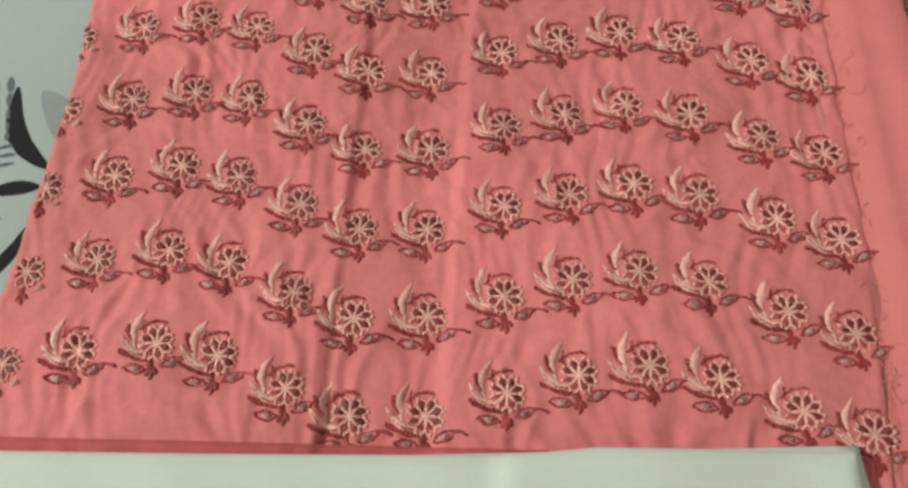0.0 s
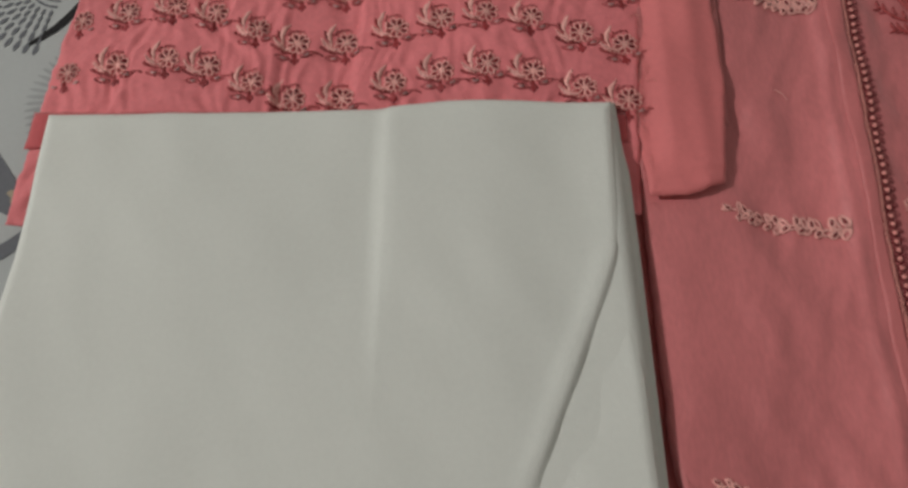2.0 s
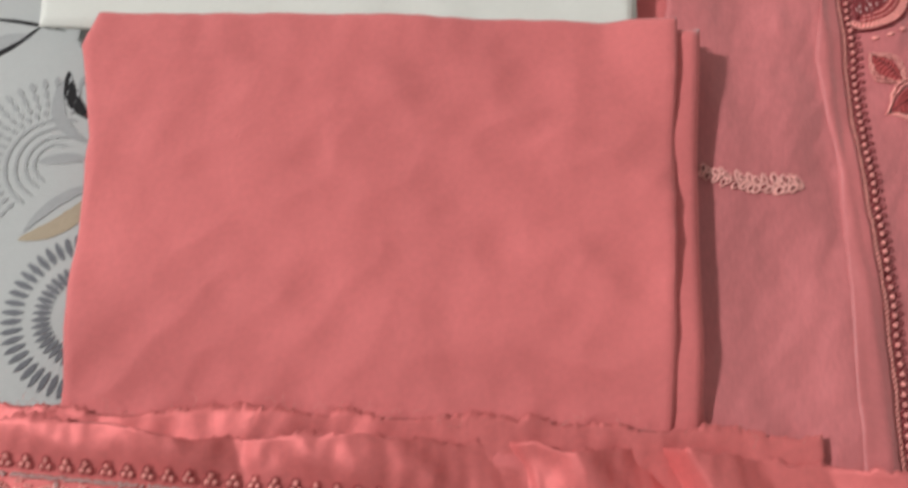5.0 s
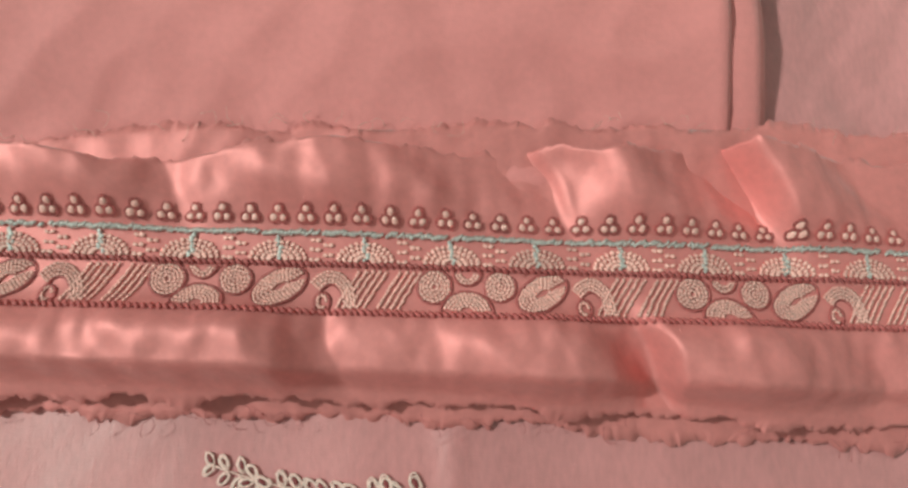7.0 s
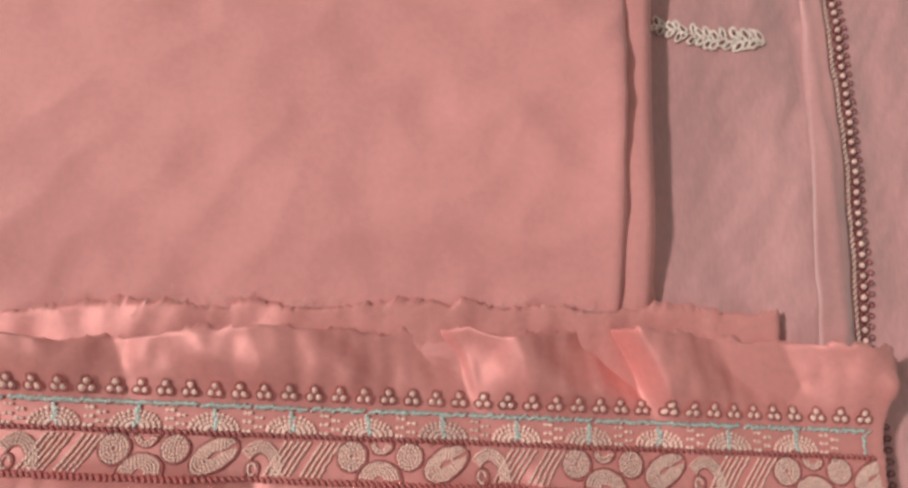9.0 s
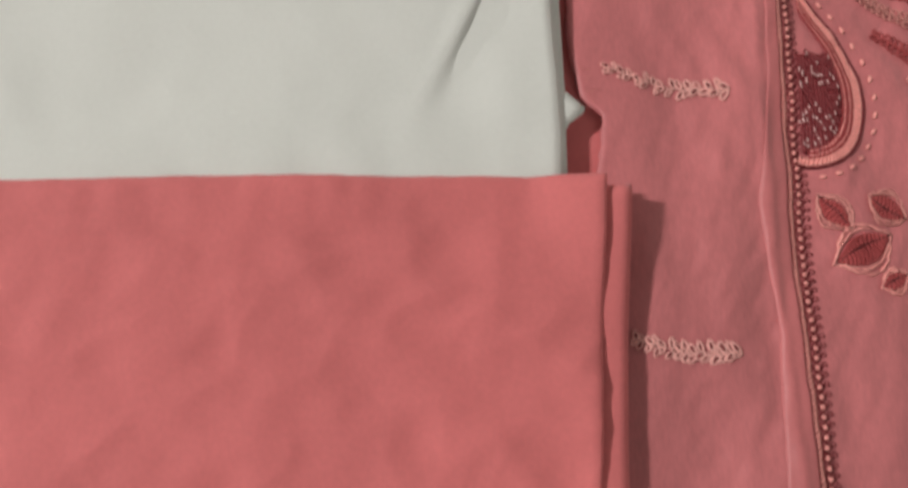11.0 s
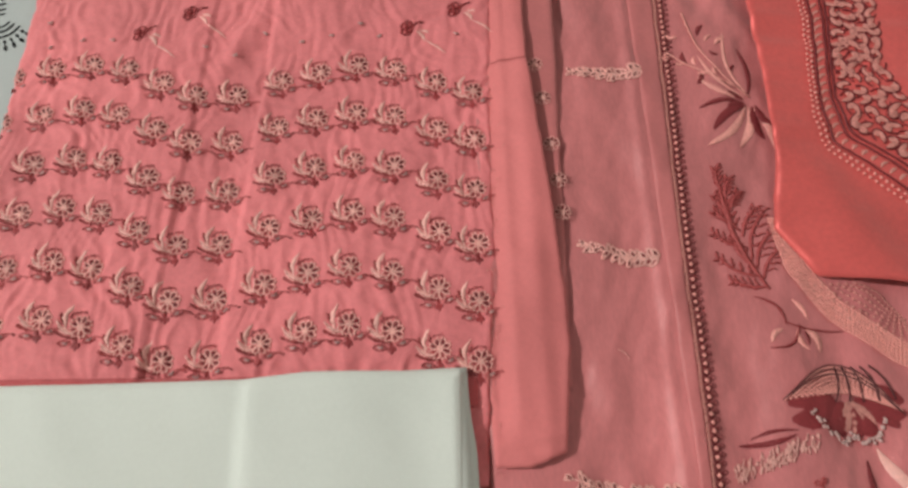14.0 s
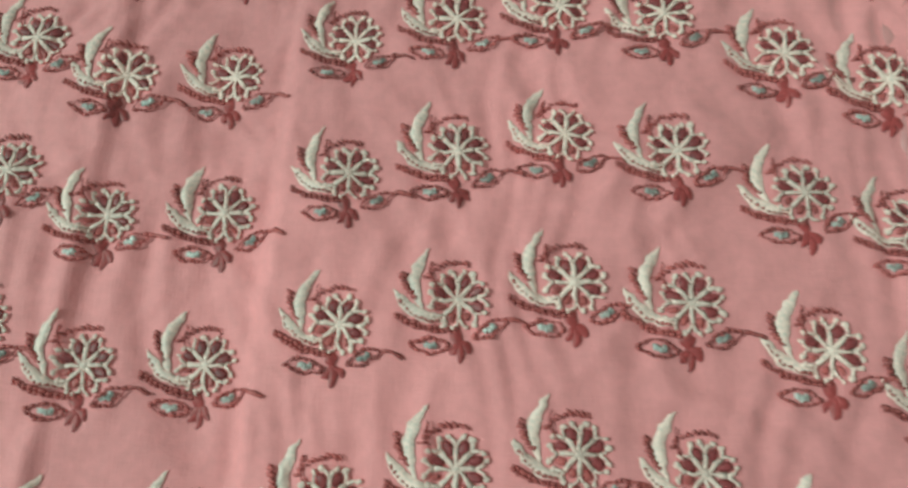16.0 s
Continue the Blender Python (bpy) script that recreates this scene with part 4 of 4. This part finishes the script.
coral = tagged(cloth("neckline_piece", [(0.259, 0.108), (0.285, 0.066), (0.355, 0.054), (0.56, 0.03)], [(0.56, 0.03), (0.56, 0.5)], [(0.272, 0.5), (0.56, 0.5)],
                     [(0.259, 0.108), (0.270, 0.17), (0.274, 0.25), (0.272, 0.5)], 70, 90, coral_height, CORAL_SATIN, thick=0.003), "coral satin neckline piece with a beaded border", "neckline piece")
NECK = [(0.328, 0.5), (0.322, 0.31), (0.310, 0.21), (0.315, 0.176), (0.369, 0.121), (0.5, 0.06)]
beads_out, ground, swirl, veins = Stitches(), Stitches(), Stitches(), Stitches()
at = along(NECK)
for k in range(100):
    p = at(k / 99)
    beads_out.bead(p.x, p.y, 0.001, 0.0015, 0.9, 7, 4)
    beads_out.bead(p.x + 0.0045, p.y + 0.0035, 0.001, 0.0015, 0.9, 7, 4)
neck_beads = stitched(beads_out, "beaded_edging", PEARL, coral, coral_height)
for off in (0.009, 0.020, 0.024):
    inner = along([(x + off, y + 0.8 * off) for x, y in NECK])
    ground.thread([(*inner(k / 120), 0.0006) for k in range(121)], 0.0011, 5)
stitched(ground, "chain_line", RED, neck_beads, coral_height)
r = random.Random(6)
for k in range(190):
    lane = k % 4
    inner = along([(x + 0.033 + 0.012 * lane, y + 0.027 + 0.010 * lane) for x, y in NECK])
    p = inner((k + r.uniform(-0.6, 0.6)) / 190)
    turn, size = r.uniform(0, 6.28), r.uniform(0.0048, 0.0075)
    for q in (1.0, 0.76, 0.52, 0.28):
        swirl.thread([(*v, 0.0009) for v in ring(p.x, p.y, size * q, size * q * 0.62, turn, 12, 0, 250)], 0.0008, 4)
    veins.thread([(*v, 0.0007) for v in ring(p.x, p.y, size * 1.22, size * 0.86, turn, 14, 0, 300)], 0.0008, 4)
for k in range(64):
    p = along([(x + 0.0145, y + 0.012) for x, y in NECK])(k / 63)
    swirl.blade(bent((p.x - 0.003, p.y - 0.003), (p.x + 0.004, p.y + 0.002), 0.2, 7), 0.003, 0.001)
stitched(swirl, "swirl_stitching", ROSE, neck_beads, coral_height)
stitched(veins, "swirl_outline", RED, neck_beads, coral_height)

# ---- satin border trim ----
def rib_y(x):
    return -0.6832 - 0.045 * (x + 0.095)


def swayed(u, line):
    """Height of a line of folds at u: soft crests, with a crease wherever two points lie close."""
    for (a, za), (b, zb) in zip(line, line[1:]):
        if u <= b:
            k = max(0.0, (u - a) / (b - a))
            return za + (zb - za) * (0.45 * k + 0.55 * smooth(0, 1, k))
    return line[-1][1]


UPPER_FOLDS = ((-0.40, 0.0), (-0.30, 0.004), (-0.253, 0.0065), (-0.226, -0.001), (-0.205, 0.002), (-0.155, 0.007), (-0.058, -0.004), (-0.051, -0.001), (-0.026, 0.006),
               (0.034, -0.005), (0.046, 0.006), (0.115, -0.007), (0.17, 0.003))
LOWER_FOLDS = ((-0.40, 0.0), (-0.30, 0.002), (-0.192, 0.005), (-0.157, -0.001), (-0.10, 0.002), (-0.062, 0.0045), (-0.022, -0.005), (-0.014, 0.002), (0.016, 0.005), (0.078, -0.004), (0.17, 0.002))


def trim_height(x, y):
    off = y - rib_y(x) + 0.0155
    band = math.exp(-(off / (0.029 if off > 0 else 0.021)) ** 4)
    loose = (1 - 0.9 * band) * (0.3 + 0.7 * smooth(0.0, 0.013, y + 0.757 + 0.06 * (x + 0.05)))
    z = 0.0265 - 0.006 * smooth(0.738, 0.762, -y - 0.045 * (x + 0.1))
    warp = x + 0.45 * (off - 0.03 if off > 0 else off + 0.03) + 0.007 * n2(x * 24, y * 30, 41)
    sway = 0.004 + 2.1 * swayed(warp, UPPER_FOLDS) if off > 0 else 0.007 + 2.6 * swayed(warp, LOWER_FOLDS)
    z += loose * (sway - 0.016 * (1 - smooth(0.0, 0.014, y + 0.757 + 0.06 * (x + 0.05))) * (off < 0) + 0.0042 * n2(x * 40 + y * 30, y * 30, 43) + 0.0012 * n2(x * 110, y * 60, 45))
    # puckers where the stitching pulls the satin
    below = rib_y(x) - 0.0338 - y
    z += 0.0014 * n2(x * 110, 0, 47) * smooth(-0.002, 0.004, below) * (1 - smooth(0.006, 0.02, below))
    above = y - rib_y(x) - 0.008
    z += 0.0010 * n2(x * 90, 0, 49) * smooth(-0.002, 0.004, above) * (1 - smooth(0.006, 0.02, above))
    return max(z, 0.0200 if off > 0 else 0.0160)


trim = tagged(cloth("satin_border_trim", [(-0.372, -0.742), (-0.2, -0.748), (-0.05, -0.757), (0.06, -0.767), (0.160, -0.772)],
                    [(0.160, -0.772), (0.166, -0.70), (0.170, -0.65)],
                    [(-0.380, -0.642), (-0.30, -0.640), (-0.25, -0.648), (-0.156, -0.640), (-0.10, -0.644), (-0.058, -0.640), (-0.04, -0.645), (0.02, -0.640), (0.10, -0.647), (0.170, -0.650)],
                    [(-0.372, -0.742), (-0.376, -0.70), (-0.384, -0.665), (-0.380, -0.642)], 440, 90, trim_height, SATIN_PINK, thick=0.0012, fray=0.0030, round_edge=0.003),
              "shiny pink satin trim with a beaded embroidered band", "border trim")
BACK_TOP = [(-0.376, -0.630), (-0.30, -0.634), (-0.24, -0.629), (-0.15, -0.628), (-0.05, -0.627), (0.05, -0.630), (0.118, -0.631)]
cloth("back_layer", [(-0.382, -0.672), (0.120, -0.675)], [(0.120, -0.675), (0.118, -0.631)], BACK_TOP, [(-0.382, -0.672), (-0.376, -0.630)], 440, 16,
      lambda x, y: 0.0225 - 0.004 * smooth(0.03, 0.09, x) + 0.0038 * n2(x * 24, y * 20, 51) + 0.0012 * n2(x * 80, y * 40, 52), SATIN_PINK, trim, thick=0.0012, fray=0.0032, seed=5)
cloth("back_layer", [(-0.372, -0.752), (-0.283, -0.752), (-0.168, -0.757), (-0.048, -0.764), (0.052, -0.774), (0.160, -0.781)], [(0.160, -0.781), (0.160, -0.735)],
      [(-0.37, -0.715), (0.160, -0.735)], [(-0.372, -0.752), (-0.37, -0.715)], 440, 16,
      lambda x, y: 0.0150 - 0.004 * smooth(0.744, 0.762, -y - 0.055 * (x + 0.1)) + 0.0016 * n2(x * 24, y * 20, 55) + 0.001 * n2(x * 80, y * 40, 56), SATIN_PINK, trim, thick=0.0012, fray=0.0032, seed=11)
frays(trim, lambda x, y: 0.0245, BACK_TOP, 50, 0.010, ROSE, 12)
frays(trim, lambda x, y: 0.0140, [(-0.37, -0.750), (-0.05, -0.763), (0.16, -0.780)], 50, 0.010, BRICK, 13)

X0, X1 = -0.370, 0.158
rope = Stitches()
trefoil_bead = Stitches()
for dx, dy in ((-0.0026, 0.0), (0.0026, 0.0), (0.0, 0.0045)):
    trefoil_bead.bead(dx, dy, 0.0010, 0.0021, 0.8, 8, 5)
trefoil_ring = Stitches()
for dx, dy in ((-0.0026, 0.0), (0.0026, 0.0), (0.0, 0.0045)):
    dashes(trefoil_ring, ring(dx, dy, 0.0027, n=13, a0=0, a1=359), 0.0011, 0.00062)
for k, x in enumerate(np.arange(X0, X1, 0.0119)):
    y = rib_y(x) + 0.0058
    tre = stitched(trefoil_bead, "trefoil", PEARL, trim, trim_height, x, y, -0.045 + 0.1 * n2(k, 0, 0), 0.76, flat=0.5, label="three rose beads ringed with maroon thread")
    stitched(trefoil_ring, "ring", BRICK, tre, trim_height, x, y, -0.045, 0.80, flat=0.5)
r = random.Random(14)
for x in np.arange(X0, X1, 0.0015):
    y = rib_y(x) + r.uniform(-0.0005, 0.0005)
    if r.random() < 0.95:
        rope.thread([(x - 0.0011, y - 0.0009, 0.0006), (x, y, 0.0011), (x + 0.0011, y + 0.0009, 0.0006)], r.uniform(0.0006, 0.0009), 5)
for x in np.arange(-0.3644, X1, 0.0370):
    for j in range(9):
        rope.bead(x + r.uniform(-0.0011, 0.0011), rib_y(x) - 0.0022 - 0.0011 * j, 0.0009, r.uniform(0.0007, 0.0011), 0.8, 6, 4, 1.3, r.uniform(0, 3))
stitched(rope, "silver_rope", SILVER, trim, trim_height, flat=0.5, lift=0.0005, label="silver thread rope with small drops")
for off in (-0.0133, -0.0338):
    chain = Stitches()
    for x in np.arange(X0, X1, 0.0029):
        y = rib_y(x) + off
        chain.thread([(x - 0.0013, y + 0.0011, 0.0006), (x, y, 0.0014), (x + 0.0013, y - 0.0011, 0.0006)], 0.00085, 5)
    stitched(chain, "chain_line", BRICK, trim, trim_height, flat=0.5, lift=0.0005)
for k, x in enumerate(np.arange(-0.3644, X1 - 0.012, 0.0370)):
    fan = Stitches()
    for q in (0.0026, 0.0044, 0.0062, 0.0080):
        for px, py in ring(0, -0.0120, q * 1.45, q, n=int(6 + q * 1100), a0=8, a1=172):
            fan.bead(px, py, 0.0008, 0.0009, 0.8, 6, 4, 1.4, px * 90)
    for j in range(5):
        fan.bead(0.0185 + 0.0016 * (1 if j % 2 else -1), -0.003 - 0.0021 * j, 0.0008, 0.0010, 0.8, 6, 4, 1.4)
        fan.bead(0.0185 + 0.0040 * (1 if j % 2 else -1), -0.003 - 0.0021 * j, 0.0008, 0.0009, 0.8, 6, 4, 1.4)
    stitched(fan, "beaded_fan", LIGHT_ROSE, trim, trim_height, x, rib_y(x), -0.045, flat=0.45, lift=0.0004)


def on_trim(x, y):
    return -0.371 < x < 0.160


group, line = Stitches(), Stitches()
PERIOD = 0.1115
for j in range(9):                       # slanting stripes
    x = 0.006 + 0.0031 * j + (0.003 if j > 4 else 0)
    dashes(group, [(x - 0.004, -0.0088), (x, -0.001), (x + 0.006, 0.0088)])
spiral(group, 0.046, 0.0022, 0.0066)
spiral(group, 0.076, 0.0030, 0.0060)
for q in (0.0100, 0.0084, 0.0068, 0.0052, 0.0036):   # low dome
    dashes(group, ring(0.061, -0.0092, q, q * 0.85, n=14, a0=5, a1=175))
for q in (0.0050, 0.0034):               # hanging half ring
    dashes(group, ring(0.061, 0.0090, q, q, n=10, a0=185, a1=355))
for q in range(5):                       # drop on a slant
    rx, ry = 0.0118 - 0.0018 * q, 0.0066 - 0.0012 * q
    dashes(group, ring(0.0955, 0.0003, rx, ry, 0.55, 18))
for q in range(4):                       # arch
    dashes(group, ring(0.1185, -0.0085, 0.0115 - 0.0015 * q, 0.0165 - 0.0016 * q, n=14, a0=0, a1=140))
dashes(group, ring(0.1150, -0.0060, 0.0022, 0.0030, n=8))
for x, y, rx, ry, t, a0, a1 in ((0.046, 0.0022, 0.0080, 0.0080, 0, 0, 360), (0.076, 0.003, 0.0072, 0.0072, 0, 0, 360), (0.061, -0.0095, 0.0118, 0.0098, 0, 0, 180), (0.061, 0.0095, 0.0064, 0.0064, 0, 180, 360),
                                (0.0955, 0.0003, 0.0132, 0.0078, 0.55, 0, 360), (0.1185, -0.0085, 0.0065, 0.0105, 0, 0, 180), (0.1150, -0.0065, 0.0036, 0.0045, 0, 0, 360)):
    line.thread([(*p, 0.0006) for p in ring(x, y, rx, ry, t, 20, a0, a1)], 0.00062, 4, closed=a1 - a0 >= 360)
for k in range(-1, 4):
    x = -0.2679 + PERIOD * k
    x0 = x
    if x0 < X0 - 0.03 or x0 + 0.1 > X1 + 0.04:
        continue
    motif = stitched(group, "scroll_motif", LIGHT_ROSE, trim, trim_height, x0, rib_y(x0) - 0.0236, -0.045, 0.933, keep=on_trim, flat=0.45, lift=0.0004, label="cream stitched spirals, stripes and drops")
    stitched(line, "motif_outline", BRICK, motif, trim_height, x0, rib_y(x0) - 0.0236, -0.045, 0.933, keep=on_trim, flat=0.45, lift=0.0004)


# ---- print on the bed sheet ----
def printed_leaf(a, b, bow, width, material, name="printed_leaf"):
    st = Stitches()
    st.blade(bent(a, b, bow, 15), width, 0.00004, 0.0005, 4)
    return stitched(st, name, material, sheet, bed_height, lift=0.0)


def printed_fan(cx, cy, rows, material, a0, a1, name="printed_fan"):
    """Rings of short strokes round a point: radius, stroke length, stroke width, strokes in the arc, and whether they lie along it."""
    st = Stitches()
    for r, ln, wd, n, lying in rows:
        for k in range(n):
            a = radians(a0 + (a1 - a0) * k / max(1, n - 1))
            d = a + (math.pi / 2 if lying else 0)
            x, y = cx + r * math.cos(a), cy + r * math.sin(a)
            st.blade(bent((x - ln / 2 * math.cos(d), y - ln / 2 * math.sin(d)), (x + ln / 2 * math.cos(d), y + ln / 2 * math.sin(d)), 0.0, 6), wd, 0.00004, 0.0005, 2)
    return stitched(st, name, material, sheet, bed_height, lift=0.0)


printed_leaf((-0.456, 0.208), (-0.424, 0.152), -0.16, 0.012, PRINT_BLACK)
printed_leaf((-0.440, 0.205), (-0.418, 0.165), 0.1, 0.018, PRINT_PALE)
printed_leaf((-0.458, 0.137), (-0.428, 0.141), 0.05, 0.009, PRINT_BLACK)
printed_leaf((-0.470, 0.070), (-0.425, 0.125), -0.1, 0.008, PRINT_BLACK)
printed_fan(-0.449, 0.139, ((0.017, 0.010, 0.0022, 9, True), (0.023, 0.011, 0.0024, 11, True), (0.029, 0.008, 0.0026, 14, True), (0.036, 0.007, 0.0034, 16, False), (0.043, 0.007, 0.0034, 18, False),
                            (0.051, 0.009, 0.0036, 20, False), (0.061, 0.010, 0.0042, 22, False), (0.072, 0.011, 0.0046, 24, False)), PRINT_GREY, 100, 262)
printed_fan(-0.452, 0.362, ((0.008, 0.008, 0.0025, 10, True), (0.014, 0.009, 0.003, 12, True), (0.021, 0.009, 0.003, 14, True), (0.028, 0.006, 0.003, 18, False), (0.036, 0.008, 0.004, 18, False)), PRINT_BLACK, 100, 330)
printed_fan(-0.395, 0.02, ((0.052, 0.018, 0.0032, 26, False), (0.030, 0.012, 0.003, 20, False)), PRINT_PALE, 100, 260)
printed_leaf((-0.476, -0.020), (-0.428, -0.080), -0.12, 0.026, PRINT_GREY)
printed_leaf((-0.470, -0.052), (-0.425, -0.090), 0.1, 0.016, PRINT_TAN)
printed_leaf((-0.468, -0.118), (-0.424, -0.086), -0.1, 0.012, PRINT_GREY)
printed_leaf((-0.470, -0.395), (-0.425, -0.357), -0.05, 0.004, PRINT_BLACK)
printed_leaf((-0.475, -0.352), (-0.405, -0.360), 0.03, 0.003, PRINT_BLACK)
printed_leaf((-0.470, -0.39), (-0.43, -0.365), 0.1, 0.012, PRINT_PALE)
printed_leaf((-0.396, -0.394), (-0.372, -0.432), -0.12, 0.010, PRINT_BLACK)
printed_leaf((-0.398, -0.402), (-0.372, -0.450), -0.2, 0.010, PRINT_PALE)
printed_leaf((-0.402, -0.467), (-0.366, -0.463), 0.05, 0.008, PRINT_PALE)
printed_fan(-0.390, -0.467, ((0.014, 0.010, 0.002, 8, True), (0.020, 0.011, 0.0022, 10, True), (0.027, 0.012, 0.0024, 12, True), (0.034, 0.012, 0.0026, 14, True), (0.041, 0.006, 0.003, 18, False), (0.048, 0.006, 0.003, 20, False),
                             (0.056, 0.008, 0.0036, 20, False), (0.065, 0.009, 0.004, 20, False)), PRINT_PALE, 85, 235)
printed_leaf((-0.402, -0.524), (-0.355, -0.486), -0.12, 0.013, PRINT_TAN)
printed_leaf((-0.400, -0.518), (-0.355, -0.481), 0.1, 0.008, PRINT_PALE)
printed_fan(-0.345, -0.572, ((0.049, 0.014, 0.0042, 24, False), (0.030, 0.012, 0.0036, 22, False)), PRINT_GREY, 95, 262)
printed_leaf((-0.404, -0.606), (-0.368, -0.672), -0.14, 0.022, PRINT_BLACK)
printed_leaf((-0.410, -0.640), (-0.370, -0.668), 0.05, 0.014, PRINT_PALE)
printed_leaf((-0.410, -0.700), (-0.366, -0.672), 0.12, 0.012, PRINT_BLACK)
